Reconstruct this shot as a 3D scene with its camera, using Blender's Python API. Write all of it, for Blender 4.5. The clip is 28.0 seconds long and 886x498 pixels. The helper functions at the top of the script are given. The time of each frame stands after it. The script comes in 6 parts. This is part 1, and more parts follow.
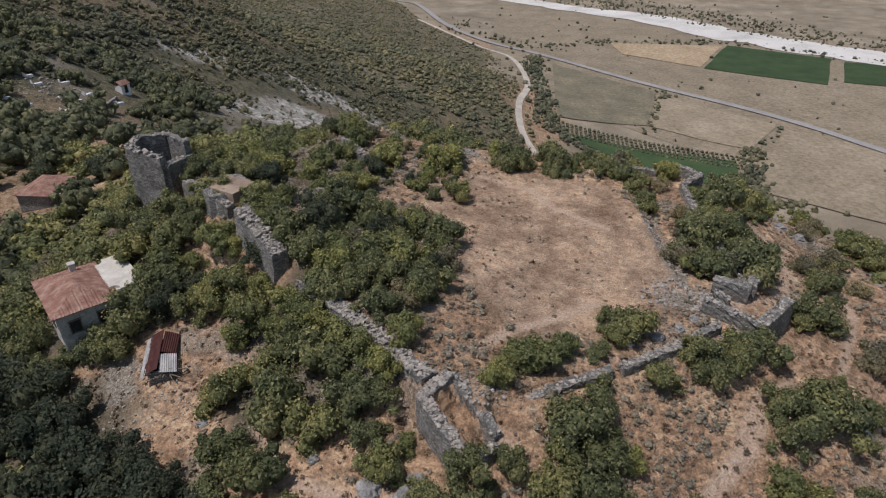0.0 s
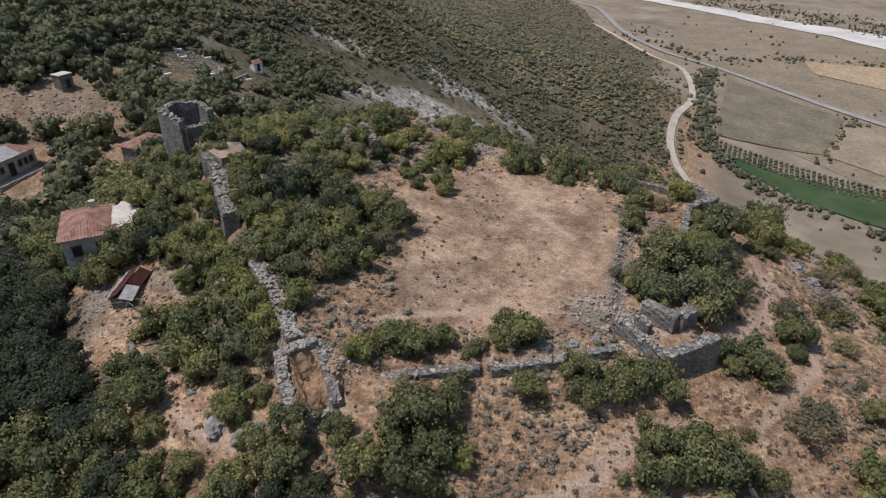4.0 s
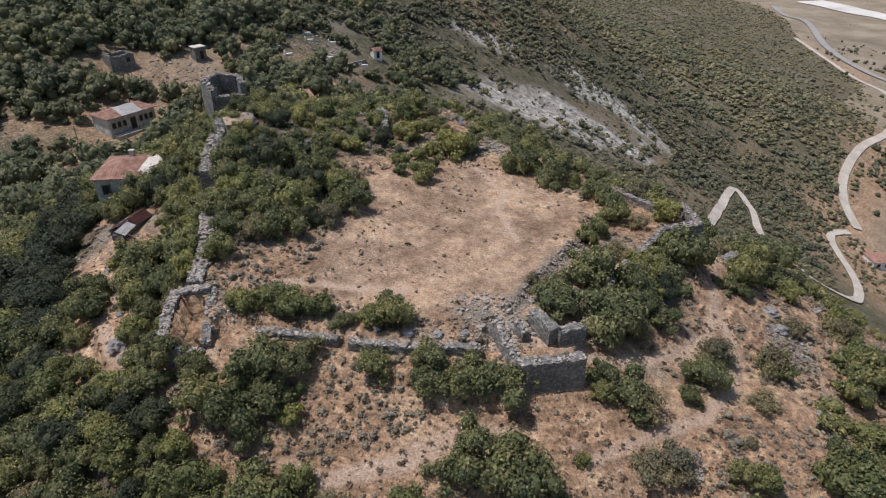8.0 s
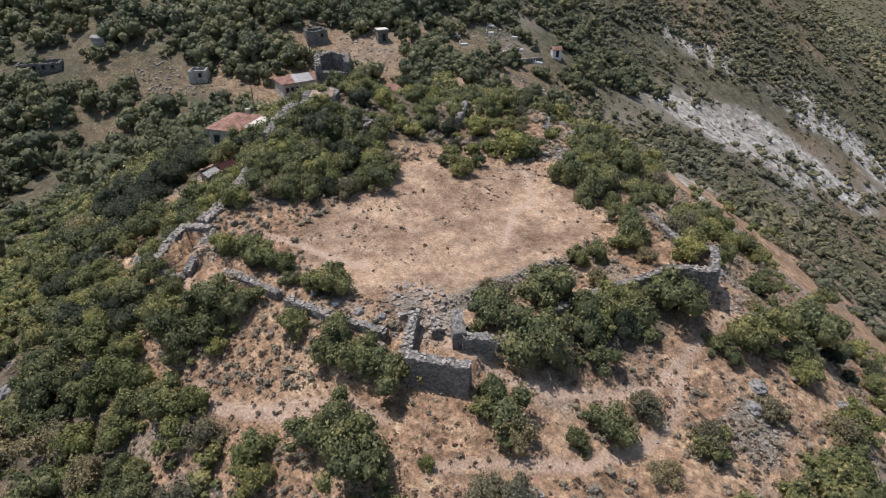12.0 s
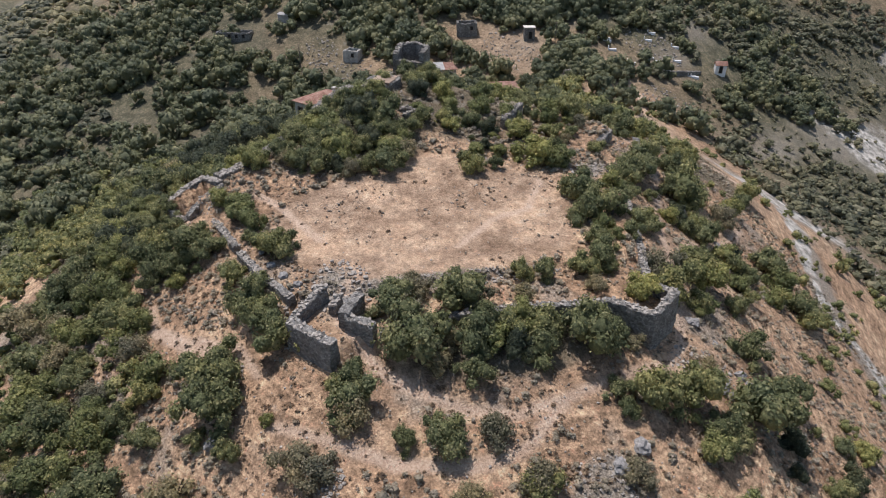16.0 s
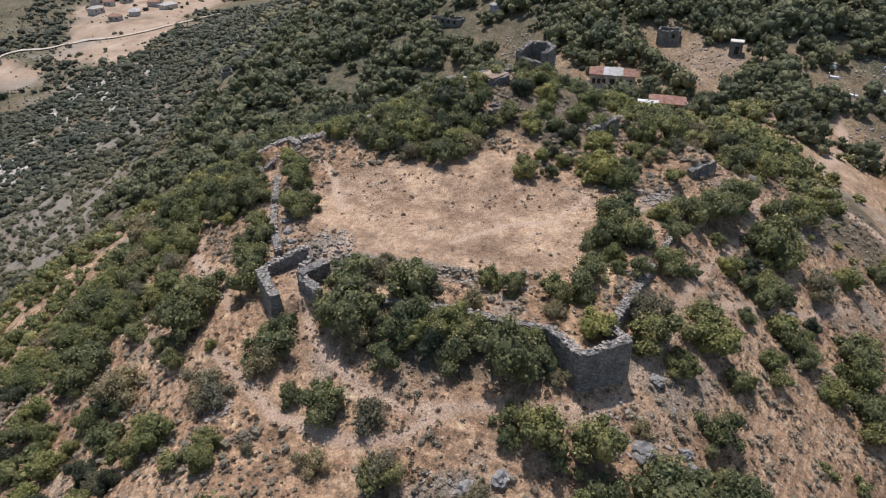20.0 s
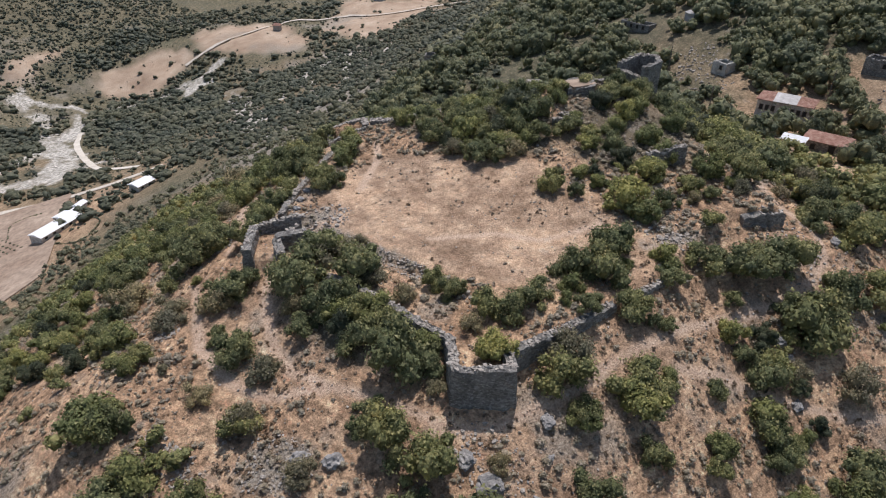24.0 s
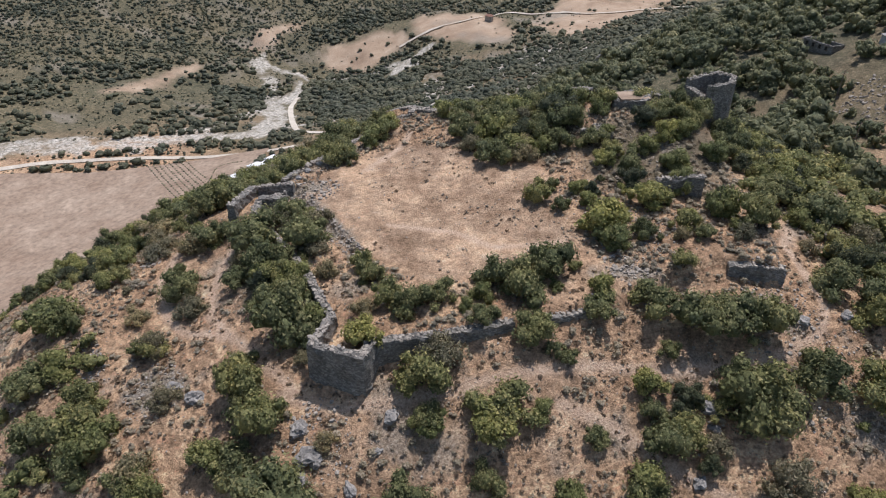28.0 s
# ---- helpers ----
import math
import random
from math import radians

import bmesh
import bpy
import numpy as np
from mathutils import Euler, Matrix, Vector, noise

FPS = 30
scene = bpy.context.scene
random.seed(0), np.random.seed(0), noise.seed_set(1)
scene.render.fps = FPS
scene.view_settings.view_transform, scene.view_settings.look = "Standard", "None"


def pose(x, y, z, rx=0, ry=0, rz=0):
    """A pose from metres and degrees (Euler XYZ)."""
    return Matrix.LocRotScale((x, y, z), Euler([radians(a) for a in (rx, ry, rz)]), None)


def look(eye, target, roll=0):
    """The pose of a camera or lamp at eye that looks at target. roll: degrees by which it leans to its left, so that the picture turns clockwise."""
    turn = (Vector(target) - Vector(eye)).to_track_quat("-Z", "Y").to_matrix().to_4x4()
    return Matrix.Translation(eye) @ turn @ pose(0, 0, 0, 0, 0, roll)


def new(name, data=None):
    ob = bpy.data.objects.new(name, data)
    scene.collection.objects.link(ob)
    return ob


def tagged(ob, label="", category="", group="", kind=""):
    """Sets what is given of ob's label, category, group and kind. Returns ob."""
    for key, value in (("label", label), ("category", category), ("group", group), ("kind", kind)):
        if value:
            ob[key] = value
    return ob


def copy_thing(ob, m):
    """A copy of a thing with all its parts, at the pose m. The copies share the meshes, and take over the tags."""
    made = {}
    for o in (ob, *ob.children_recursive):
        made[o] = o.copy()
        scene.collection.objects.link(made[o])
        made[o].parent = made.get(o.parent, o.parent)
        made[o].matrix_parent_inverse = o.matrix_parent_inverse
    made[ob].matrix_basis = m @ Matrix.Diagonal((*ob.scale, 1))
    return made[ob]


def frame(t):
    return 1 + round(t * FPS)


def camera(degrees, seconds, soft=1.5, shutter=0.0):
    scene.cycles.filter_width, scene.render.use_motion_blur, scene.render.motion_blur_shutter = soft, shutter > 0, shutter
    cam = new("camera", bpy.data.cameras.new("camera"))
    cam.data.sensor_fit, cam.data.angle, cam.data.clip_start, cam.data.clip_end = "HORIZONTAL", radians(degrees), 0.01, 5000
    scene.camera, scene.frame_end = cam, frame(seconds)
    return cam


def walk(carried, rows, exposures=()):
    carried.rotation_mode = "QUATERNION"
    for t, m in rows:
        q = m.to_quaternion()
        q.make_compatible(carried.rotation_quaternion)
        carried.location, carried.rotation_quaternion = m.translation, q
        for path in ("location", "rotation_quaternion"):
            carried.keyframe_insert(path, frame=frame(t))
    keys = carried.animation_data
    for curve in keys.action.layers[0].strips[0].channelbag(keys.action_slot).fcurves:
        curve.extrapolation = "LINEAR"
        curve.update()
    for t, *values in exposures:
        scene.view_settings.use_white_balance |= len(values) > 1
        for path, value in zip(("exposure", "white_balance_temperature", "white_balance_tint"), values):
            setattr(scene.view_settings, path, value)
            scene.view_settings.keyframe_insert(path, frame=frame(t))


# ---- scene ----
cam = camera(70.3, 28.0, 1.1)
ROWS = [
    (0, -11.25, -57.36, 35.00, 59.21, -0.09, 0.05),
    (0.5, -8.88, -57.68, 34.99, 59.22, -0.03, 2.44),
    (1, -6.45, -57.86, 34.96, 59.23, 0.03, 4.80),
    (1.5, -3.95, -57.94, 34.93, 59.25, 0.05, 7.13),
    (2, -1.42, -57.90, 34.93, 59.26, 0.08, 9.47),
    (2.5, 1.14, -57.75, 34.93, 59.30, 0.09, 11.74),
    (3, 3.71, -57.52, 34.94, 59.31, 0.10, 13.75),
    (3.5, 6.32, -57.21, 34.93, 59.32, 0.10, 15.31),
    (5.5, 16.90, -54.99, 34.94, 59.28, 0.06, 22.18),
    (6, 19.52, -54.15, 34.91, 59.29, 0.07, 24.32),
    (6.5, 22.13, -53.18, 34.89, 59.28, 0.08, 26.63),
    (7, 24.68, -52.08, 34.88, 59.29, 0.10, 29.11),
    (7.5, 27.23, -50.84, 34.83, 59.29, 0.09, 31.58),
    (8, 29.71, -49.49, 34.82, 59.28, 0.10, 34.13),
    (8.5, 32.12, -48.01, 34.81, 59.27, 0.09, 36.87),
    (9, 34.46, -46.41, 34.81, 59.24, 0.08, 39.66),
    (9.5, 36.71, -44.67, 34.81, 59.22, 0.07, 42.50),
    (10, 38.90, -42.82, 34.83, 59.19, 0.08, 45.49),
    (10.5, 40.96, -40.86, 34.86, 59.16, 0.07, 48.52),
    (11, 42.91, -38.78, 34.88, 59.14, 0.05, 51.51),
    (11.5, 44.75, -36.59, 34.91, 59.10, 0.03, 54.42),
    (12, 46.48, -34.29, 34.98, 59.07, 0.01, 57.32),
    (12.5, 48.14, -31.91, 35.01, 59.06, -0.00, 60.14),
    (14.5, 53.60, -21.54, 35.09, 58.92, -0.06, 70.42),
    (15, 54.67, -18.77, 35.11, 58.90, -0.07, 73.03),
    (15.5, 55.61, -15.98, 35.14, 58.87, -0.10, 75.66),
    (16, 56.42, -13.12, 35.19, 58.82, -0.12, 78.35),
    (16.5, 57.09, -10.24, 35.23, 58.77, -0.14, 81.13),
    (17, 57.60, -7.34, 35.29, 58.70, -0.14, 84.10),
    (17.5, 57.98, -4.40, 35.35, 58.64, -0.13, 87.38),
    (18, 58.19, -1.49, 35.40, 58.58, -0.13, 90.64),
    (18.5, 58.19, 1.43, 35.48, 58.48, -0.15, 93.92),
    (19, 58.02, 4.38, 35.52, 58.44, -0.12, 97.19),
    (19.5, 57.69, 7.31, 35.59, 58.38, -0.12, 100.33),
    (20, 57.19, 10.21, 35.71, 58.31, -0.11, 103.34),
    (20.5, 56.53, 13.10, 35.81, 58.26, -0.12, 106.36),
    (21, 55.72, 15.94, 35.92, 58.20, -0.11, 109.36),
    (21.5, 54.78, 18.73, 36.01, 58.14, -0.09, 112.33),
    (23.5, 49.65, 29.37, 36.33, 57.91, 0.05, 123.64),
    (24, 48.01, 31.90, 36.38, 57.86, 0.07, 126.37),
    (24.5, 46.25, 34.33, 36.42, 57.84, 0.10, 128.98),
    (25, 44.41, 36.70, 36.44, 57.80, 0.13, 131.59),
    (25.5, 42.47, 38.97, 36.46, 57.75, 0.15, 134.19),
    (26, 40.42, 41.16, 36.45, 57.72, 0.18, 136.78),
    (26.5, 38.26, 43.23, 36.46, 57.66, 0.19, 139.37),
    (27, 36.02, 45.21, 36.43, 57.63, 0.20, 141.96),
    (27.5, 33.66, 47.09, 36.41, 57.59, 0.22, 144.53),
    (28, 31.23, 48.90, 36.41, 57.57, 0.25, 147.02),
]
walk(cam, [(t, pose(x, y, z, rx, ry, rz)) for t, x, y, z, rx, ry, rz in ROWS],
     [(0, -0.49), (3, -0.43), (8, -0.18), (12, 0.02), (16, 0.13), (20, 0.04), (28, 0.0)])

# ---- light ----
SUN_EL, SUN_AZ = radians(67), radians(206)
world = bpy.data.worlds.new("world")
scene.world = world
world.use_nodes = True
wn = world.node_tree
wn.nodes.clear()
sky = wn.nodes.new("ShaderNodeTexSky")
sky.sky_type, sky.sun_disc = 'NISHITA', False
sky.sun_elevation, sky.sun_rotation = SUN_EL, radians(90) - SUN_AZ
sky.air_density, sky.dust_density = 1.0, 1.5
wbg = wn.nodes.new("ShaderNodeBackground")
wbg.inputs["Strength"].default_value = 0.1
wout = wn.nodes.new("ShaderNodeOutputWorld")
wn.links.new(sky.outputs[0], wbg.inputs[0])
wn.links.new(wbg.outputs[0], wout.inputs[0])
sun_data = bpy.data.lights.new("sun", 'SUN')
sun_data.energy, sun_data.angle, sun_data.color = 3.75, radians(0.5), (1.0, 0.935, 0.93)
sun = new("sun", sun_data)
sun.matrix_world = look((100 * math.cos(SUN_EL) * math.cos(SUN_AZ), 100 * math.cos(SUN_EL) * math.sin(SUN_AZ), 100 * math.sin(SUN_EL)), (0, 0, 0))

# ---- materials ----
def material(name, rough=0.9):
    m = bpy.data.materials.new(name)
    m.use_nodes = True
    n = m.node_tree
    b = n.nodes["Principled BSDF"]
    b.inputs["Roughness"].default_value = rough
    b.inputs["Specular IOR Level"].default_value = 0.25
    return m, n, b


def node(n, kind, **inputs):
    k = n.nodes.new(kind)
    for key, v in inputs.items():
        k.inputs[key.replace("_", " ")].default_value = v
    return k


def noise_at(n, scale, detail=6.0, rough=0.6, coords="Object"):
    c = n.nodes.new("ShaderNodeTexCoord")
    k = node(n, "ShaderNodeTexNoise", Scale=scale, Detail=detail, Roughness=rough)
    n.links.new(c.outputs[coords], k.inputs["Vector"])
    return k.outputs["Fac"]


def ramp(n, fac, stops):
    k = n.nodes.new("ShaderNodeValToRGB")
    e = k.color_ramp.elements
    while len(e) < len(stops):
        e.new(0.5)
    for el, (p, c) in zip(e, stops):
        el.position, el.color = p, (*c, 1)
    n.links.new(fac, k.inputs[0])
    return k.outputs[0]


def mix(n, fac, a, b, how='MIX'):
    k = n.nodes.new("ShaderNodeMix")
    k.data_type, k.blend_type = 'RGBA', how
    for sock, v in ((k.inputs["Factor"], fac), (k.inputs["A"], a), (k.inputs["B"], b)):
        if isinstance(v, bpy.types.NodeSocket):
            n.links.new(v, sock)
        elif isinstance(v, tuple):
            sock.default_value = (*v, 1)
        else:
            sock.default_value = v
    return k.outputs["Result"]


def bump(n, b, height, strength=0.6, distance=0.05):
    k = node(n, "ShaderNodeBump", Strength=strength, Distance=distance)
    n.links.new(height, k.inputs["Height"])
    n.links.new(k.outputs[0], b.inputs["Normal"])


def attr(n, name):
    k = n.nodes.new("ShaderNodeAttribute")
    k.attribute_name = name
    return k.outputs["Fac"]


def mottled(name, stops, scale, fine, rough=0.9, bumped=0.05, spread=0.25, coords="Object"):
    """A surface with broad patches, fine grain and a relief of its own."""
    m, n, b = material(name, rough)
    col = ramp(n, noise_at(n, scale, 5, 0.6, coords), stops)
    grain = noise_at(n, fine, 4, 0.7, coords)
    col = mix(n, spread, col, ramp(n, grain, [(0.3, (0.1, 0.1, 0.1)), (0.7, (0.9, 0.9, 0.9))]), 'OVERLAY')
    info = n.nodes.new("ShaderNodeObjectInfo")
    dark = mix(n, 0.22, col, ramp(n, info.outputs["Random"], [(0, (0.25, 0.25, 0.25)), (1, (0.8, 0.8, 0.8))]), 'OVERLAY')
    n.links.new(dark, b.inputs["Base Color"])
    bump(n, b, grain, 0.7, bumped)
    return m


def leafy(name, dark, light, dry, patch=0.28, vary=1.0):
    """Leaves: each tree and each spray a little different."""
    dark, light, dry = [(1.025 * r, g, 1.28 * b) for r, g, b in (dark, light, dry)]
    m, n, b = material(name, 0.6)
    geo = n.nodes.new("ShaderNodeNewGeometry")
    info = n.nodes.new("ShaderNodeObjectInfo")
    col = ramp(n, geo.outputs["Random Per Island"], [(0.0, dark), (0.6, light), (1.0, dry)])
    col = mix(n, 0.45 * vary, col, ramp(n, info.outputs["Random"], [(0.0, (0.22, 0.26, 0.2)), (0.5, (0.5, 0.5, 0.45)), (1.0, (0.82, 0.74, 0.5))]), 'OVERLAY')
    fine = node(n, "ShaderNodeTexNoise", Scale=4.6, Detail=6.0, Roughness=0.8)
    broad = node(n, "ShaderNodeTexNoise", Scale=patch, Detail=3.0)
    for k in (fine, broad):
        n.links.new(geo.outputs["Position"], k.inputs["Vector"])
    col = mix(n, 0.45 * vary, col, ramp(n, broad.outputs["Fac"], [(0.35, (0.3, 0.36, 0.34)), (0.68, (0.78, 0.7, 0.5))]), 'OVERLAY')
    col = mix(n, 0.6 * vary, col, ramp(n, fine.outputs["Fac"], [(0.34, (0.2, 0.21, 0.19)), (0.66, (0.82, 0.82, 0.76))]), 'OVERLAY')
    n.links.new(col, b.inputs["Base Color"])
    bump(n, b, fine.outputs["Fac"], 0.9, 0.25)
    tr = n.nodes.new("ShaderNodeBsdfTranslucent")
    n.links.new(col, tr.inputs["Color"])
    mx = n.nodes.new("ShaderNodeMixShader")
    mx.inputs[0].default_value = 0.25
    n.links.new(b.outputs[0], mx.inputs[1])
    n.links.new(tr.outputs[0], mx.inputs[2])
    n.links.new(mx.outputs[0], n.nodes["Material Output"].inputs[0])
    return m


LEAF = leafy("oak_leaves", (0.092, 0.111, 0.052), (0.238, 0.262, 0.115), (0.42, 0.402, 0.194))
LEAF_BRIGHT = leafy("fig_leaves", (0.13, 0.152, 0.062), (0.27, 0.298, 0.113), (0.42, 0.405, 0.18))
LEAF_GREY = leafy("dusty_leaves", (0.16, 0.158, 0.094), (0.29, 0.272, 0.165), (0.42, 0.365, 0.24))
THISTLE = leafy("dry_thistle", (0.3, 0.255, 0.165), (0.46, 0.39, 0.265), (0.6, 0.53, 0.39), vary=0.5)
# valley leaves: distance haze painted in as extra blue
LEAF_VALE_HAZE = leafy("hazy_vale_leaves", (0.075, 0.086, 0.056), (0.13, 0.144, 0.09), (0.2, 0.2, 0.132), 0.03)
SAGE = leafy("dusty_sage", (0.3, 0.268, 0.165), (0.45, 0.4, 0.255), (0.57, 0.5, 0.34), vary=0.45)
# village and far scrub leaves: bluer too, with aerial haze put into the colour
LEAF_TOWN_HAZE = leafy("hazy_walnut_leaves", (0.08, 0.1, 0.064), (0.15, 0.176, 0.105), (0.24, 0.25, 0.155), 0.12)
LEAF_FAR_HAZE = leafy("hazy_scrub_leaves", (0.115, 0.122, 0.078), (0.2, 0.206, 0.12), (0.31, 0.295, 0.185), 0.035)
LEAF_DEEP = leafy("deep_green_leaves", (0.05, 0.066, 0.042), (0.1, 0.122, 0.07), (0.17, 0.182, 0.105))
BARK = mottled("bark", [(0.3, (0.05, 0.04, 0.03)), (0.7, (0.16, 0.13, 0.10))], 6, 40)


def masonry(name, scale, dark, light, joint):
    """Rubble walling: stones of uneven tone with deep dark joints, under stains."""
    m, n, b = material(name, 0.92)
    c = n.nodes.new("ShaderNodeTexCoord")
    warp = node(n, "ShaderNodeTexNoise", Scale=2.5, Detail=3.0)
    n.links.new(c.outputs["Object"], warp.inputs["Vector"])
    at = mix(n, 0.12, c.outputs["Object"], warp.outputs["Color"], 'ADD')
    flat = n.nodes.new("ShaderNodeMapping")
    flat.inputs["Scale"].default_value = (1, 1, 1.7)
    n.links.new(at, flat.inputs["Vector"])
    cells = node(n, "ShaderNodeTexVoronoi", Scale=scale)
    edges = node(n, "ShaderNodeTexVoronoi", Scale=scale)
    edges.feature = 'DISTANCE_TO_EDGE'
    for k in (cells, edges):
        n.links.new(flat.outputs[0], k.inputs["Vector"])
    sep = n.nodes.new("ShaderNodeSeparateColor")
    n.links.new(cells.outputs["Color"], sep.inputs[0])
    tone = ramp(n, sep.outputs[0], [(0.0, dark), (0.55, tuple((p + q) / 2 for p, q in zip(dark, light))), (1.0, light)])
    gap = ramp(n, edges.outputs["Distance"], [(0.0, (0.25, 0.25, 0.25)), (0.07, (1, 1, 1))])
    col = mix(n, gap, joint, tone)
    col = mix(n, 0.5, col, ramp(n, noise_at(n, 0.7, 5), [(0.3, (0.25, 0.24, 0.22)), (0.7, (0.8, 0.79, 0.76))]), 'OVERLAY')
    col = mix(n, 0.35, col, ramp(n, noise_at(n, 16, 4), [(0.3, (0.2, 0.2, 0.2)), (0.7, (0.8, 0.8, 0.8))]), 'OVERLAY')
    n.links.new(col, b.inputs["Base Color"])
    bump(n, b, gap, 0.8, 0.05)
    return m


STONE = masonry("limestone_masonry", 4.6, (0.15, 0.146, 0.14), (0.335, 0.325, 0.308), (0.08, 0.076, 0.071))
ROCK = mottled("grey_rock", [(0.3, (0.16, 0.155, 0.15)), (0.55, (0.32, 0.31, 0.30)), (0.75, (0.5, 0.48, 0.45))], 1.4, 9, bumped=0.12, spread=0.4)
RUBBLE = mottled("rubble", [(0.3, (0.19, 0.17, 0.15)), (0.5, (0.35, 0.318, 0.282)), (0.75, (0.55, 0.508, 0.455))], 3.0, 12, bumped=0.05)
TILE = mottled("roof_tile", [(0.3, (0.20, 0.105, 0.08)), (0.5, (0.32, 0.18, 0.138)), (0.75, (0.46, 0.33, 0.265))], 1.2, 16, bumped=0.03, spread=0.4)
LIME = mottled("pale_roof_screed", [(0.3, (0.5, 0.47, 0.42)), (0.6, (0.66, 0.63, 0.57)), (0.8, (0.75, 0.72, 0.66))], 0.8, 7, bumped=0.02)
PLASTER = mottled("weathered_plaster", [(0.3, (0.33, 0.31, 0.28)), (0.55, (0.52, 0.50, 0.46)), (0.8, (0.68, 0.66, 0.62))], 0.9, 8, bumped=0.03, spread=0.4)
RUST = mottled("rusted_sheet", [(0.3, (0.055, 0.022, 0.02)), (0.6, (0.095, 0.034, 0.03)), (0.8, (0.15, 0.07, 0.05))], 1.5, 10, 0.7, 0.01)
SHEET = mottled("galvanised_sheet", [(0.3, (0.30, 0.29, 0.28)), (0.7, (0.52, 0.51, 0.5))], 1.0, 9, 0.5, 0.01)
WHITE = mottled("white_sheet_roof", [(0.3, (0.74, 0.76, 0.78)), (0.7, (0.86, 0.87, 0.88))], 0.6, 4, 0.5, 0.01, 0.12)
WOOD = mottled("grey_timber", [(0.3, (0.10, 0.085, 0.07)), (0.7, (0.26, 0.22, 0.18))], 3, 20)
DARK = mottled("dark_interior", [(0.3, (0.02, 0.02, 0.02)), (0.7, (0.05, 0.048, 0.045))], 2, 9)
TRACK = mottled("white_dirt_track", [(0.3, (0.50, 0.45, 0.38)), (0.7, (0.66, 0.61, 0.53))], 0.15, 1.2, bumped=0.05)
ASPHALT = mottled("bleached_asphalt", [(0.3, (0.34, 0.33, 0.32)), (0.7, (0.44, 0.42, 0.40))], 0.1, 1.5, bumped=0.02)
GRAVEL = mottled("river_gravel", [(0.25, (0.50, 0.48, 0.45)), (0.5, (0.68, 0.66, 0.62)), (0.8, (0.78, 0.76, 0.72))], 0.03, 0.6, bumped=0.1)
CROP = mottled("green_crop", [(0.3, (0.04, 0.07, 0.03)), (0.7, (0.07, 0.11, 0.045))], 0.06, 1.5, bumped=0.1, spread=0.2)
STUBBLE = mottled("straw_stubble", [(0.3, (0.36, 0.27, 0.17)), (0.7, (0.46, 0.36, 0.24))], 0.05, 0.4, bumped=0.05, spread=0.4)
FALLOW = mottled("dry_fallow", [(0.25, (0.22, 0.185, 0.13)), (0.5, (0.29, 0.24, 0.17)), (0.8, (0.37, 0.31, 0.23))], 0.045, 0.4, bumped=0.05, spread=0.4)
OLIVE = mottled("olive_fallow", [(0.25, (0.14, 0.125, 0.085)), (0.5, (0.2, 0.18, 0.125)), (0.8, (0.29, 0.25, 0.16))], 0.05, 0.5, bumped=0.05, spread=0.4)
PLOUGH = mottled("ploughed_earth", [(0.3, (0.29, 0.21, 0.155)), (0.7, (0.43, 0.34, 0.265))], 0.06, 0.4, bumped=0.05, spread=0.4)

# the ground: dry grass, bare earth, loose stone and scree by the weights of the sheet
GROUND, gn, gb = material("hill_ground", 0.95)
broad = noise_at(gn, 0.11, 6, 0.62)
middle = noise_at(gn, 0.7, 6, 0.65)
grain = noise_at(gn, 5.0, 5, 0.7)
tufts = noise_at(gn, 1.9, 7, 0.72)
grass = ramp(gn, broad, [(0.3, (0.32, 0.211, 0.149)), (0.5, (0.44, 0.302, 0.217)), (0.7, (0.55, 0.4, 0.296))])
grass = mix(gn, 0.65, grass, ramp(gn, tufts, [(0.36, (0.16, 0.155, 0.14)), (0.5, (0.5, 0.5, 0.48)), (0.64, (0.84, 0.83, 0.8))]), 'OVERLAY')
grass = mix(gn, 0.55, grass, ramp(gn, middle, [(0.32, (0.22, 0.2, 0.17)), (0.68, (0.78, 0.78, 0.74))]), 'OVERLAY')
lay = gn.nodes.new("ShaderNodeMapping")
lay.inputs["Scale"].default_value = (0.3, 0.3, 4.5)
gn.links.new(gn.nodes.new("ShaderNodeTexCoord").outputs["Object"], lay.inputs["Vector"])
tread = node(gn, "ShaderNodeTexNoise", Scale=1.0, Detail=4.0, Roughness=0.65)
gn.links.new(lay.outputs[0], tread.inputs["Vector"])
grass = mix(gn, 0.5, grass, ramp(gn, tread.outputs["Fac"], [(0.36, (0.2, 0.19, 0.17)), (0.5, (0.5, 0.5, 0.48)), (0.64, (0.82, 0.81, 0.78))]), 'OVERLAY')
earth = ramp(gn, middle, [(0.3, (0.3, 0.204, 0.146)), (0.5, (0.41, 0.294, 0.215)), (0.75, (0.525, 0.4, 0.305))])
trodden = ramp(gn, middle, [(0.3, (0.5, 0.365, 0.275)), (0.7, (0.66, 0.51, 0.4))])
scree = ramp(gn, grain, [(0.3, (0.15, 0.135, 0.115)), (0.52, (0.30, 0.27, 0.23)), (0.75, (0.50, 0.47, 0.42))])
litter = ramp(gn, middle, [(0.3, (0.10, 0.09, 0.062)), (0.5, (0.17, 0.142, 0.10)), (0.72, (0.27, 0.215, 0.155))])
earth = mix(gn, 0.55, earth, ramp(gn, tufts, [(0.3, (0.15, 0.15, 0.13)), (0.45, (0.48, 0.48, 0.46)), (0.7, (0.78, 0.78, 0.76))]), 'OVERLAY')
earth = mix(gn, 0.7, earth, ramp(gn, noise_at(gn, 0.2, 6, 0.7), [(0.38, (0.24, 0.22, 0.2)), (0.5, (0.5, 0.5, 0.5)), (0.62, (0.8, 0.79, 0.76))]), 'OVERLAY')
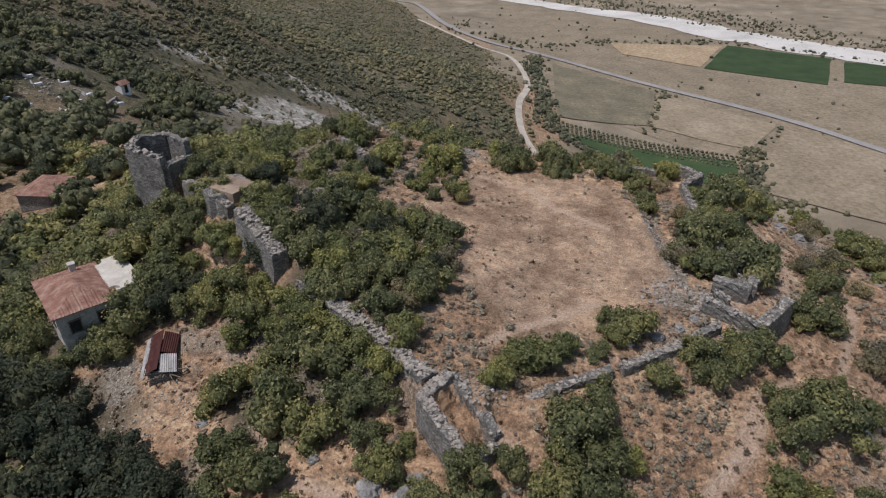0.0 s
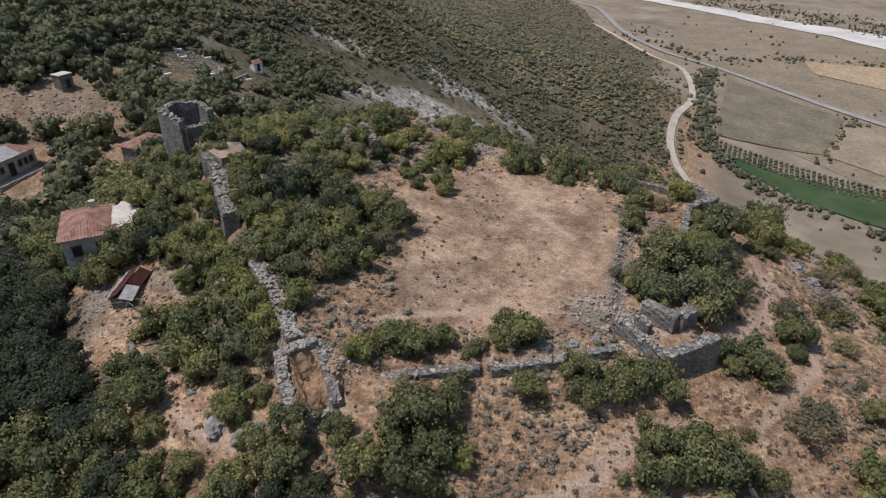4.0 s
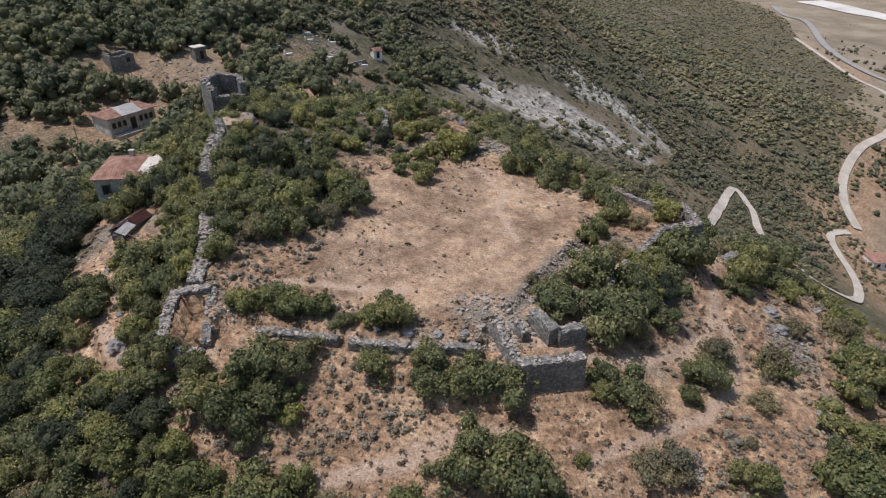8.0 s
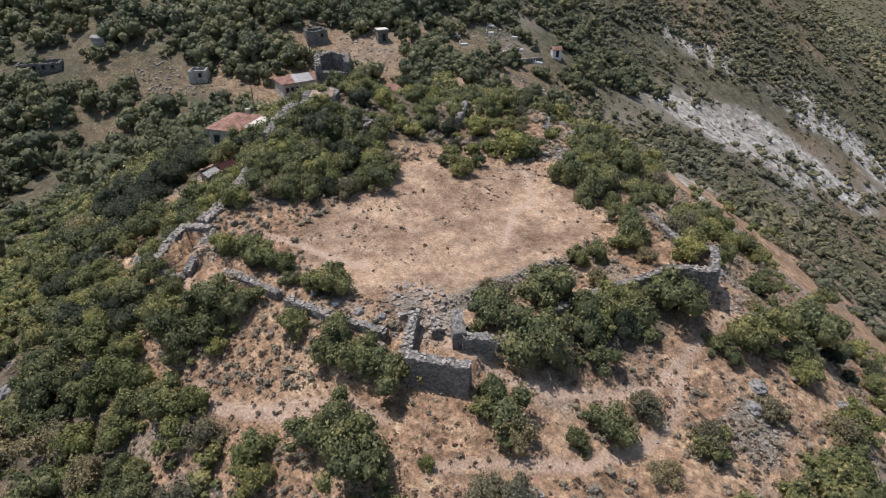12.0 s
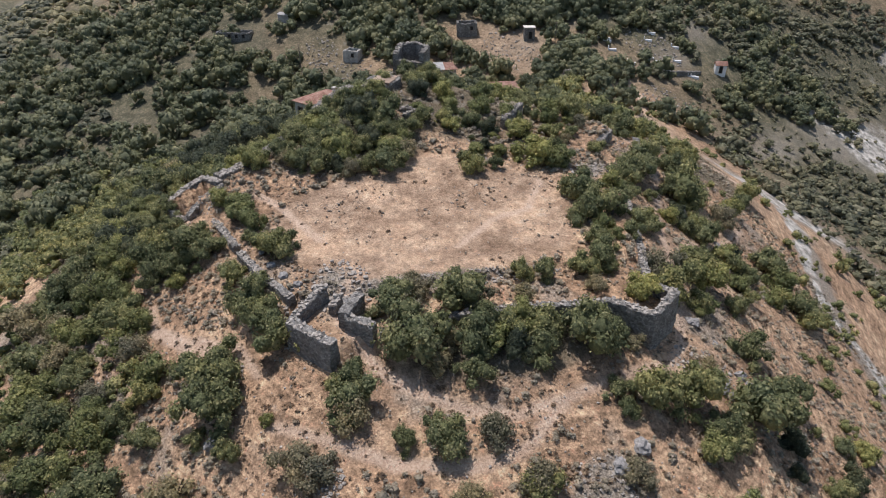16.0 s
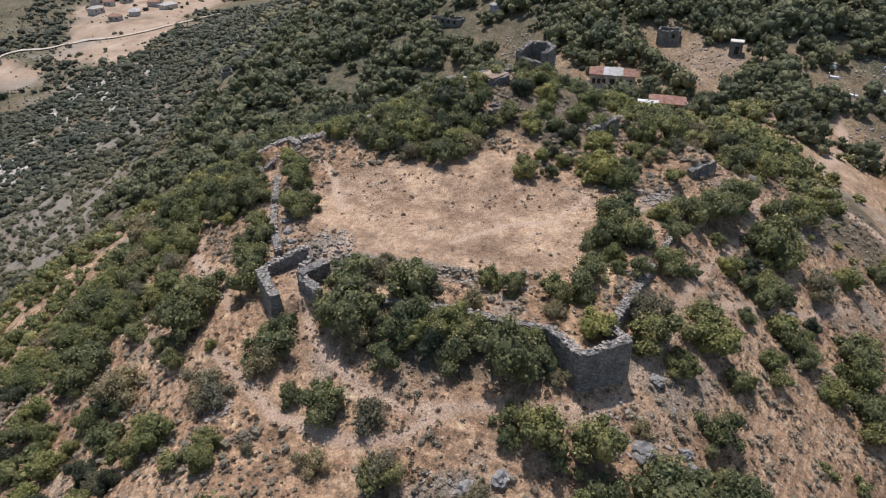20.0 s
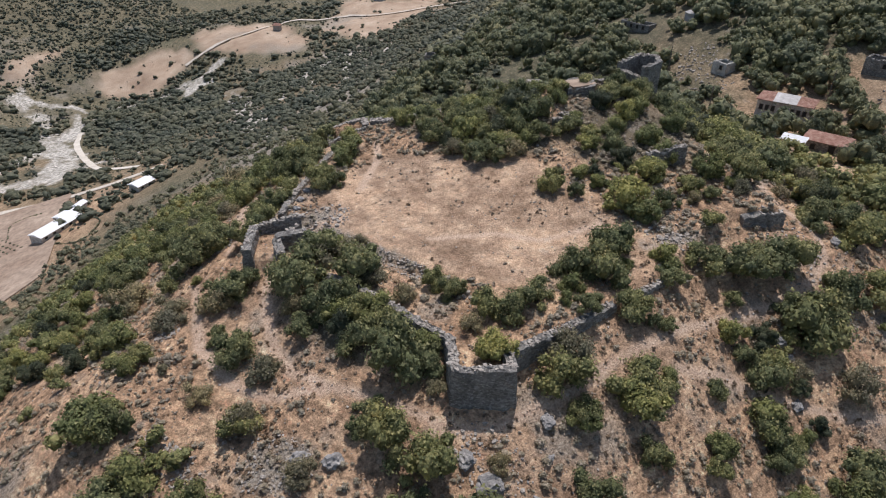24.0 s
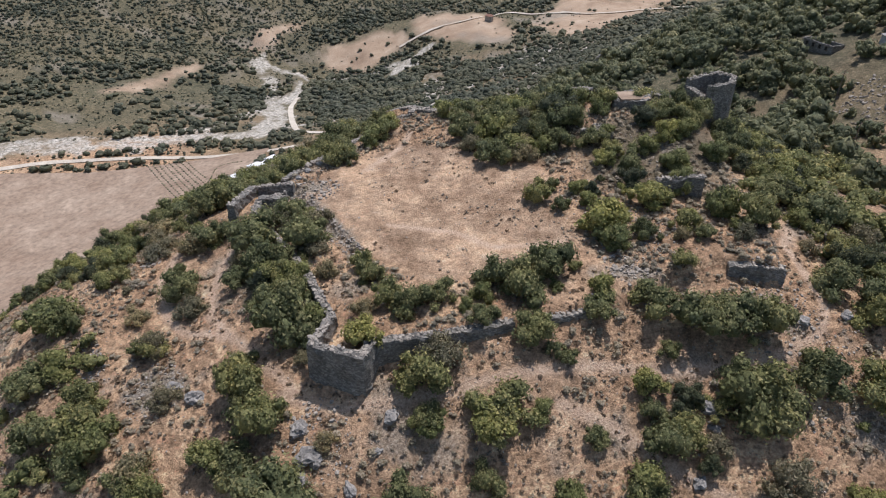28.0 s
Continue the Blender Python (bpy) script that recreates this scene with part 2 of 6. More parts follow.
earth = mix(gn, 0.8, earth, ramp(gn, noise_at(gn, 7.0, 3, 0.6), [(0.64, (0.5, 0.5, 0.5)), (0.7, (0.95, 0.95, 0.93))]), 'OVERLAY')
gcol = mix(gn, attr(gn, "bare"), grass, earth)
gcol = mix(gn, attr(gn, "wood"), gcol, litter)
# far hill ground: olive tones with blue raised to paint in haze
olive = ramp(gn, tufts, [(0.3, (0.072, 0.076, 0.052)), (0.5, (0.115, 0.11, 0.08)), (0.6, (0.2, 0.176, 0.14)), (0.74, (0.34, 0.3, 0.245))])
olive = mix(gn, 0.5, olive, ramp(gn, noise_at(gn, 0.03, 6, 0.65), [(0.35, (0.36, 0.4, 0.36)), (0.65, (0.74, 0.68, 0.58))]), 'OVERLAY')
olive = mix(gn, 0.55, olive, ramp(gn, noise_at(gn, 0.42, 4, 0.6), [(0.4, (0.2, 0.24, 0.2)), (0.52, (0.5, 0.5, 0.46)), (0.64, (0.85, 0.8, 0.72))]), 'OVERLAY')
gcol = mix(gn, attr(gn, "hill"), gcol, olive)
plain = ramp(gn, noise_at(gn, 0.035, 6, 0.62), [(0.3, (0.2, 0.17, 0.125)), (0.5, (0.29, 0.245, 0.185)), (0.7, (0.4, 0.345, 0.27))])
gcol = mix(gn, attr(gn, "plain"), gcol, plain)
tan = ramp(gn, noise_at(gn, 0.05, 6, 0.65), [(0.3, (0.3, 0.215, 0.155)), (0.5, (0.42, 0.32, 0.24)), (0.7, (0.52, 0.42, 0.33))])
gcol = mix(gn, attr(gn, "tan"), gcol, tan)
gcol = mix(gn, attr(gn, "stone"), gcol, scree)
gcol = mix(gn, attr(gn, "path"), gcol, trodden)
gcol = mix(gn, 0.62, gcol, ramp(gn, grain, [(0.28, (0.15, 0.14, 0.12)), (0.72, (0.86, 0.85, 0.82))]), 'OVERLAY')
chalk = ramp(gn, middle, [(0.3, (0.33, 0.31, 0.28)), (0.7, (0.60, 0.57, 0.53))])
chalk = mix(gn, 0.75, chalk, ramp(gn, noise_at(gn, 0.55, 5, 0.75), [(0.4, (0.12, 0.13, 0.11)), (0.5, (0.5, 0.5, 0.48)), (0.6, (0.85, 0.84, 0.82))]), 'OVERLAY')
ragged = gn.nodes.new("ShaderNodeMath")
ragged.operation = 'MULTIPLY_ADD'
gn.links.new(noise_at(gn, 0.16, 6, 0.7), ragged.inputs[0])
ragged.inputs[1].default_value = 2.2
gn.links.new(attr(gn, "chalk"), ragged.inputs[2])
cut = gn.nodes.new("ShaderNodeMapRange")
cut.inputs["From Min"].default_value, cut.inputs["From Max"].default_value = 1.35, 2.05
gn.links.new(ragged.outputs[0], cut.inputs["Value"])
gcol = mix(gn, cut.outputs["Result"], gcol, chalk)
gn.links.new(gcol, gb.inputs["Base Color"])
bump(gn, gb, grain, 1.0, 0.25)

# ---- the lie of the land ----
BROAD = [(-30, 0, 90.4), (60, 40, 23.5), (60, -60, -3.5), (-30, -110, -1.7), (-110, -110, 16.8), (-110, 0, -28.7), (-110, 110, 25.5), (-20, 120, -14.1), (-110, 230, 22.9), (0, 250, -2.0), (-60, 380, 10.6), (130, 150, -8.7), (-220, -60, 56.3), (-220, 80, 57.1), (-240, 250, 61.7), (-230, -230, -6.9), (-100, -250, 7.4), (60, -220, -10.4), (-350, -380, 4.9), (-120, -450, -21.2), (-350, -150, 50.1), (160, 330, -0.7), (-150, 500, 7.3), (100, -450, 14.7)]
FOOTHILLS = [(-26, 330, 9.0), (-70, 420, 8.0), (-88, -34, -6.0), (-119, -328, -5.0), (-221, -410, -5.0)]
KNOLLS = [(0, 0, 9.7), (32, -14, 1.3), (32, 14, 4.3), (12, 32, -3.6), (-12, 36, 2.6), (-36, 34, -0.2), (-45, 8, 3.2), (-38, -22, -3.4), (-18, -38, 8.8), (8, -34, -10.9), (34, -36, 17.2), (52, 0, 9.8), (40, 42, 4.6), (-60, -50, 1.2), (-70, 20, -6.9), (-75, 50, 2.3), (-60, 75, -8.4), (-95, 25, -5.6), (-20, 62, -0.8), (20, 70, -3.2), (-100, -30, -7.9), (-40, -70, -6.0), (0, -65, 9.6)]
BUMPS = [(-16, -30, 1.51), (-24, -21, -0.98), (-5, -29, 2.63), (8, -25, 1.42), (20, -17, 0.35), (26, -6, -2.27), (25, 6, -0.50), (36, -16, 0.65), (20, 19, -0.03), (6, 24, 0.53), (-8, 28, -1.09), (-20, 31, 0.97), (34, 4, -0.87), (30, -26, -2.39), (-30, -26, 0.96), (12, -35, 0.26), (2, 34, -0.70), (28, 24, -0.16), (-40, 1, 2.6), (-43, -3, 1.0)]
# the foot of the fort's walls
FORT = [(-8, -26.5), (-6.3, -25.3), (0, -22.4), (3.3, -21), (10.7, -16.9), (14.3, -17), (17.9, -13.8), (16.4, -10.5), (15.9, -3.5), (16.2, 6),
        (16.9, 10), (19.3, 12.2), (17.1, 15.7), (15.3, 14), (4.6, 18), (-1.9, 20), (-10, 21), (-16, 22.3), (-19.5, 26.3), (-24, 22), (-36.5, 4),
        (-36, -1.5), (-33, -3.6), (-27.5, -9.2), (-22.2, -15), (-16.9, -20.3), (-13.6, -25), (-9.6, -30.3)]

# the sunken room of the south-west tower
ROOM = [(-12.0, -26.3), (-10.3, -24.8), (-7.8, -27.9), (-9.6, -29.6)]


def lattice(x, y, seed):
    """Smooth value noise, 0 to 1, on whole arrays."""
    xi, yi = np.floor(x), np.floor(y)
    u, v = x - xi, y - yi
    u, v = u * u * (3 - 2 * u), v * v * (3 - 2 * v)

    def corner(i, j):
        k = np.sin((xi + i) * 127.1 + (yi + j) * 311.7 + seed * 74.7) * 43758.5453
        return k - np.floor(k)
    a, b = corner(0, 0) * (1 - u) + corner(1, 0) * u, corner(0, 1) * (1 - u) + corner(1, 1) * u
    return a * (1 - v) + b * v


def rough_noise(x, y, size, octaves=4, seed=0):
    total, amp, norm = 0.0, 1.0, 0.0
    for k in range(octaves):
        total = total + amp * lattice(x / size * 2 ** k + 17.3 * k, y / size * 2 ** k - 9.1 * k, seed + k)
        norm += amp
        amp *= 0.5
    return total / norm - 0.5


def smooth(a, b, v):
    t = np.clip((v - a) / (b - a), 0, 1)
    return t * t * (3 - 2 * t)


def line_distance(x, y, pts, closed=False):
    d = np.full(np.shape(x), 1e9)
    for (ax, ay), (bx, by) in zip(pts, pts[1:] + (pts[:1] if closed else [])):
        ex, ey = bx - ax, by - ay
        u = np.clip(((x - ax) * ex + (y - ay) * ey) / (ex * ex + ey * ey), 0, 1)
        d = np.minimum(d, np.hypot(x - ax - u * ex, y - ay - u * ey))
    return d


def inside(x, y, pts):
    r = np.zeros(np.shape(x), bool)
    for (ax, ay), (bx, by) in zip(pts, pts[1:] + pts[:1]):
        if ay != by:
            r ^= ((ay > y) != (by > y)) & (x < ax + (y - ay) / (by - ay) * (bx - ax))
    return r


def height(x, y, fine=True):
    """Height of the ground: valley floor, mountains, spur, the fort's filled terrace and small relief."""
    x, y = np.asarray(x, float), np.asarray(y, float)
    z = -103.0 + 230 * np.exp(-((x + 620) ** 2 + (y - 380) ** 2) / (2 * 230.0 ** 2)) \
        + 240 * np.exp(-((x - 50) / 350) ** 2 / 2 - ((y + 1150) / 230) ** 2 / 2) + 60 * np.exp(-((x + 850) / 230) ** 2 / 2 - ((y + 500) / 300) ** 2 / 2)
    for pts, r in ((BROAD, 95.0), (FOOTHILLS, 40.0), (KNOLLS, 24.0), (BUMPS, 7.0)):
        for a, b, v in pts:
            z = z + v * np.exp(-((x - a) ** 2 + (y - b) ** 2) / (2 * r * r))
    d = line_distance(x, y, FORT, True)
    d = np.where(inside(x, y, FORT), d, -d)
    fill = 3.8 + (0.09 + 0.07 * np.clip((15 - y) / 15, 0, 1)) * np.clip(-x - 4, 0, 40) - 0.7 * smooth(9.8, 10.7, x) + 1.2 * np.exp(-((x + 27) ** 2 + (y + 7) ** 2) / 60.0)
    bank = smooth(-12.5, -16, x) * smooth(2, -4, y) * smooth(-27, -24, y)
    t = np.maximum(smooth(-0.2, 0.5, d), 0.85 * bank * smooth(-4.5, 0.3, d))
    bank_s = np.exp(-(line_distance(x, y, [(-5.5, -25.6), (1, -22.8), (4, -21.4), (10.5, -17.6)]) / 2.2) ** 2)
    z = z + 1.0 * bank_s * (1 - t)
    far = np.hypot(x, y)
    slope = np.clip((z + 95) / 25, 0, 1)
    z = z + slope * smooth(60, 160, far) * (rough_noise(x, y, 70, 5, 3) * 9)
    z = z + smooth(-345, -420, y) * rough_noise(x, y, 90, 5, 77) * 26
    z = z + t * (fill - z)
    room = line_distance(x, y, ROOM, True) * inside(x, y, ROOM)
    z = z - 1.7 * smooth(0.0, 0.35, room)
    if fine:
        steps = np.sin(z * 9.5 + 5 * rough_noise(x, y, 14, 3, 13)) * smooth(-0.12, 0.16, rough_noise(x, y, 11, 3, 14))
        z = z + (1 - t) * smooth(62, 48, far) * 0.09 * steps
        z = z + (1 - 0.8 * t) * slope * (rough_noise(x, y, 9, 5, 11) * 1.1) + 0.12 * rough_noise(x, y, 1.3, 3, 5)
    return z


def ground_z(x, y):
    return float(height(np.array([x]), np.array([y]))[0])

# ---- helpers for things ----
def mesh_object(name, verts, faces, mat, parent=None, label="", smooth_faces=False):
    me = bpy.data.meshes.new(name)
    me.from_pydata(verts, [], faces)
    me.materials.append(mat)
    if smooth_faces:
        me.shade_smooth()
    ob = new(name, me)
    if parent:
        ob.parent = parent
    if label:
        ob["label"] = label
    return ob


def part(name, bm, mat, parent=None, label=""):
    me = bpy.data.meshes.new(name)
    bm.to_mesh(me)
    bm.free()
    me.materials.append(mat)
    ob = new(name, me)
    if parent:
        ob.parent = parent
    if label:
        ob["label"] = label
    return ob


def thing(name, at, label, category, group="", turn=0.0):
    e = new(name)
    e.empty_display_size = 0.3
    e.matrix_basis = Matrix.Translation(at) @ Matrix.Rotation(turn, 4, 'Z')
    return tagged(e, label, category, group)


def box(bm, x0, x1, y0, y1, z0, z1):
    v = [bm.verts.new(p) for p in ((x0, y0, z0), (x1, y0, z0), (x1, y1, z0), (x0, y1, z0), (x0, y0, z1), (x1, y0, z1), (x1, y1, z1), (x0, y1, z1))]
    for f in ((3, 2, 1, 0), (4, 5, 6, 7), (0, 1, 5, 4), (1, 2, 6, 5), (2, 3, 7, 6), (3, 0, 4, 7)):
        bm.faces.new([v[i] for i in f])
    return v


# ---- ground ----
TERRACE = [(-5.5, -18.5), (3, -17.5), (9.3, -14.2), (10, -4), (9.8, 5), (6.5, 11.2), (-2, 13.5), (-8, 11), (-14, 3), (-14.5, -4), (-9, -13)]
PATHS = [[(16.5, -11.7), (19.1, -10.3), (21.4, -7.3), (23.3, -4.5), (24.5, -1.1), (24, 3.1), (22.5, 9), (21.5, 13)],
         [(21.3, -18.7), (24.4, -13.9), (26.7, -10.5), (27.7, -5.1), (27.2, -1.1), (25.4, 1.4), (24.3, 3.1)],
         [(5.6, -30.7), (11, -26), (12.9, -22.6)],
         [(22.6, 12), (19.3, 15.7), (14.7, 17.9), (11.4, 19.4), (6.9, 20.8), (0.2, 23.4), (-6.1, 26.9), (-10, 28.9), (-14.8, 31), (-19, 31.4), (-21.6, 29.8), (-23.4, 26.3), (-24.9, 23.3), (-27.9, 22)],
         [(-8.5, -27), (-6.5, -28.5), (-5, -31)], [(-25, -24), (-22, -29), (-16, -31.5), (-13.5, -31.5)], [(16, -12), (12.5, -13.5), (8, -11)],
         [(3.2, -30.6), (6.1, -29.9), (10.1, -26.1), (12.9, -21.7), (16.3, -20)],
         [(4.4, 24.4), (1.5, 27.6), (-1.6, 33), (-4.6, 37.5), (-8, 41.3)], [(1.7, -14.1), (-5.6, -17.8), (-9.3, -21.2)], [(-6.9, 11.5), (-0.8, 8), (0.6, 3.8), (5.6, -1.1)]]
# tan clearings on the far terrace, and gullies of white marl that drain it
TAN = [[(-190, -495), (-215, -487), (-226, -493), (-256, -464), (-252, -438), (-202, -430), (-180, -474)], [(-267, -479), (-292, -470), (-334, -449), (-316, -380), (-294, -357), (-261, -399), (-256, -443)],
       [(-344, -395), (-423, -434), (-447, -385), (-465, -353), (-401, -326), (-334, -311), (-325, -328)], [(-423, -434), (-447, -385), (-465, -353), (-535, -350), (-570, -420), (-480, -475)],
       [(-6, -438), (-40, -470), (-81, -498), (-86, -484), (-20, -430)], [(-131, -517), (-145, -512), (-167, -530), (-190, -545), (-150, -540)]]
GULLIES = [([(-216, -348), (-187, -299), (-135, -221), (-118, -192)], 10), ([(-248, -308), (-193, -233), (-149, -178)], 9), ([(-282, -299), (-206, -218)], 8), ([(-301, -273), (-223, -200)], 8), ([(-260, -305), (-300, -306)], 7),
           ([(-195, -378), (-227, -405), (-253, -408)], 7), ([(-63, -292), (-94, -357), (-128, -406)], 9), ([(-155, -240), (-208, -285)], 6), ([(-135, -503), (-122, -459)], 8), ([(-128, -406), (-150, -440), (-131, -491)], 6)]
# scrub at the mountain's foot, west of the valley road
FOOT = [(-400, 240), (30, 250), (22, 330), (36, 420), (34, 465), (8, 530), (-22, 590), (-62, 740), (-105, 830), (-400, 900)]
WOODS = [(-18, -9, 8, 9), (-26, 6, 9, 9), (-22, -22, 7, 5), (-12, -41, 20, 7), (-45, -40, 26, 12), (-42, -25, 8, 8), (19, 1, 2.5, 9), (-100, -60, 50, 35), (-60, 8, 14, 14),
         (-50, -8, 14, 12), (-30, 45, 14, 9), (-150, 30, 40, 60), (-140, -60, 50, 40), (-60, -90, 70, 30)]


def spaced(*spans):
    """Grid lines from span to span: start, stop, step."""
    return np.concatenate([np.linspace(a, b, max(2, int(round((b - a) / d)) + 1))[:-1] for a, b, d in spans] + [[spans[-1][1]]])


axis_x = spaced((-4000, -1400, 200), (-1400, -560, 40), (-560, -270, 9), (-270, -60, 3.6), (-60, 60, 0.4), (60, 130, 3.6), (130, 600, 12), (600, 1400, 50), (1400, 4000, 260))
axis_y = spaced((-4000, -1400, 200), (-1400, -660, 25), (-660, -430, 8), (-430, -60, 3.6), (-60, 60, 0.4), (60, 260, 3.2), (260, 900, 11), (900, 1400, 50), (1400, 4000, 260))
gx, gy = [a.ravel() for a in np.meshgrid(axis_x, axis_y)]
gz = height(gx, gy)
far = np.hypot(gx, gy)
jag = rough_noise(gx, gy, 3.0, 4, 21)
edge = line_distance(gx, gy, TERRACE, True)
edge = np.where(inside(gx, gy, TERRACE), edge, -edge)
w_bare = np.clip(smooth(-0.8, 1.2, edge + 2.5 * jag) * 0.85 + smooth(0.05, 0.3, rough_noise(gx, gy, 11, 4, 33)) * 0.6, 0, 1)
w_bare = np.maximum(w_bare, 0.8 * smooth(1.2, 0.7, np.hypot((gx + 52) / 22, (gy - 50) / 8) + jag))
w_bare = np.maximum(w_bare, 0.8 * smooth(1.2, 0.7, ((gx + 96) / 17) ** 2 + ((gy - 33) / 12) ** 2 + jag))
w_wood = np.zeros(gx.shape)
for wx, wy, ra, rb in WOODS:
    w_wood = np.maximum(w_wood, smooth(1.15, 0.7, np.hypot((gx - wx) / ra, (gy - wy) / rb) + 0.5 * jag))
mountain = np.maximum(smooth(-98, -80, gz) * smooth(50, 100, far), smooth(-325, -350, gy + 12 * jag))
mountain = np.maximum(mountain, smooth(-90, -130, gx) * smooth(-150, -190, gy))
w_hill = np.maximum(mountain, 0.9 * smooth(-225, -260, gy) * smooth(0, -60, gx)) * (0.75 + 0.25 * smooth(-0.15, 0.1, rough_noise(gx, gy, 35, 4, 8)))
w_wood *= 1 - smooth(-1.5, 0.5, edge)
w_hill *= 1 - 0.85 * smooth(1.1, 0.75, np.hypot((gx + 45) / 36, (gy - 56) / 17) + jag)
w_hill *= 1 - 0.7 * smooth(1.1, 0.7, np.hypot((gx + 10) / 75, (gy + 80) / 38) + jag)
w_hill *= 1 - 0.85 * smooth(1.1, 0.75, np.hypot((gx - 22) / 45, (gy - 52) / 40) + jag)
w_hill *= 1 - 0.5 * smooth(1.2, 0.7, np.hypot((gx + 90) / 32, (gy - 25) / 30) + jag)
w_stone = smooth(0.10, 0.26, rough_noise(gx, gy, 5.5, 5, 44)) * 0.7 * (1 - smooth(-2, 0, edge)) * smooth(100, 60, far)
for sx, sy, ra, rb, rot in ((-8.5, 19, 3, 1.4, 2.5), (10.3, -8, 1.1, 9, 0.0), (10.6, -13, 4, 2.2, 0.2), (-37.5, -19, 1.6, 3, 0.4), (-130, -170, 120, 30, 0.5), (31, 4, 2.2, 3, 0.6), (-16, -22.5, 1.2, 5, 0.65)):
    c, s = math.cos(rot), math.sin(rot)
    dx, dy = gx - sx, gy - sy
    w_stone = np.maximum(w_stone, 0.9 * smooth(1.2, 0.6, np.hypot((dx * c + dy * s) / ra, (dy * c - dx * s) / rb) + 1.1 * rough_noise(gx, gy, 0.35 * min(ra, rb), 5, 51)))
w_stone = np.maximum(w_stone, mountain * 0.7 * smooth(0.12, 0.3, rough_noise(gx * 1.0 + gy * 0.4, gy * 0.5, 22, 5, 61)))
# scree in streaks down the mountain
fall_u, fall_v = (gx + 62) * 0.8 + (gy - 140) * 0.6, (gx + 62) * -0.6 + (gy - 140) * 0.8
streak = rough_noise(fall_u * 0.28, fall_v, 9, 5, 52)
w_scree = np.zeros(gx.shape)
for sx, sy, ra, rb in ((-66, 124, 28, 13), (-56, 142, 30, 17), (-53, 166, 32, 18), (-55, 198, 30, 22), (-98, 168, 18, 12), (-20, 66, 22, 10)):
    dx, dy = gx - sx, gy - sy
    w_scree = np.maximum(w_scree, smooth(1.15, 0.5, np.hypot((0.8 * dx + 0.6 * dy) / ra, (0.8 * dy - 0.6 * dx) / rb) + 0.8 * rough_noise(gx, gy, 16, 4, 53)))
w_scree *= 0.95 * smooth(-0.2, 0.06, streak)
w_stone = np.maximum(w_stone, w_scree)
gorge = rough_noise((0.81 * gx - 0.58 * gy) * 0.6, (0.58 * gx + 0.81 * gy) * 0.16, 14, 5, 54)
w_stone = np.maximum(w_stone, 0.95 * smooth(1.2, 0.6, np.hypot((gx + 225) / 110, (gy + 285) / 75) + 0.8 * rough_noise(gx, gy, 50, 4, 55)) * smooth(-0.04, 0.12, gorge))
w_path = np.zeros(gx.shape)
w_stone = np.maximum(w_stone, 0.85 * smooth(2.2, 0.9, line_distance(gx, gy, [(-24, 62), (-11, 57), (0, 52), (9, 48), (16, 47)]) + 1.6 * jag))
w_path = np.maximum(w_path, 0.9 * smooth(1.7, 0.5, line_distance(gx, gy, [(-76, 58), (-66, 58), (-54, 51), (-40, 45), (-31, 45), (-29, 50), (-26, 53)]) + 1.6 * jag))
w_chalk = 0.9 * w_scree
braid = rough_noise(gx, gy, 14, 4, 57)
for pts, wd in (([(120, -350), (45, -345), (14, -332), (-30, -319), (-58, -303), (-78, -312), (-99, -360), (-112, -400), (-160, -420), (-230, -400)], 13), ([(-78, -312), (-110, -300), (-150, -296), (-200, -285)], 6), ([(-30, -330), (-70, -352), (-110, -390), (-125, -450)], 8)):
    w_chalk = np.maximum(w_chalk, 0.78 * smooth(wd, 0.45 * wd, line_distance(gx, gy, pts) + 1.8 * wd * braid))
w_chalk = np.maximum(w_chalk, smooth(2.1, 0.7, line_distance(gx, gy, [(-24, 62), (-15, 58), (-7, 53), (2, 49), (8, 50), (16, 49)]) + 2.2 * jag))
badland = smooth(1.2, 0.6, np.hypot((gx + 225) / 100, (gy + 270) / 70) + 0.8 * rough_noise(gx, gy, 40, 4, 56))
w_chalk = np.maximum(w_chalk, 0.55 * badland * smooth(0.08, 0.22, gorge) * smooth(-205, -240, gy))
for pts, wd in GULLIES:
    w_chalk = np.maximum(w_chalk, 0.95 * smooth(0.9 * wd, 0.25 * wd, line_distance(gx, gy, pts) + 2.4 * wd * rough_noise(gx, gy, 12, 4, 58)))
w_tan = np.zeros(gx.shape)
for pts in TAN:
    d_tan = line_distance(gx, gy, pts, True)
    w_tan = np.maximum(w_tan, smooth(-5, 5, np.where(inside(gx, gy, pts), d_tan, -d_tan) + 26 * rough_noise(gx, gy, 22, 5, 59)))
w_plain = smooth(-93, -98, gz) * smooth(140, 200, gy) * (1 - inside(gx, gy, FOOT))
w_hill = np.maximum(w_hill, 0.95 * smooth(-335, -370, gy + 10 * jag))
w_hill = np.maximum(w_hill, 0.92 * inside(gx, gy, FOOT) * smooth(235, 270, gy))
for k, pts in enumerate(PATHS):
    w_path = np.maximum(w_path, smooth(0.7, 0.2, line_distance(gx, gy, pts) + 0.45 * jag) * 0.95)
idx = np.arange(len(gx)).reshape(len(axis_y), len(axis_x))
quads = np.stack([idx[:-1, :-1], idx[:-1, 1:], idx[1:, 1:], idx[1:, :-1]], -1).reshape(-1, 4)
ground_mesh = bpy.data.meshes.new("ground")
ground_mesh.vertices.add(len(gx))
ground_mesh.vertices.foreach_set("co", np.stack([gx, gy, gz], -1).ravel())
ground_mesh.loops.add(quads.size)
ground_mesh.loops.foreach_set("vertex_index", quads.ravel().astype(np.int32))
ground_mesh.polygons.add(len(quads))
ground_mesh.polygons.foreach_set("loop_start", (np.arange(len(quads)) * 4).astype(np.int32))
ground_mesh.update(calc_edges=True)
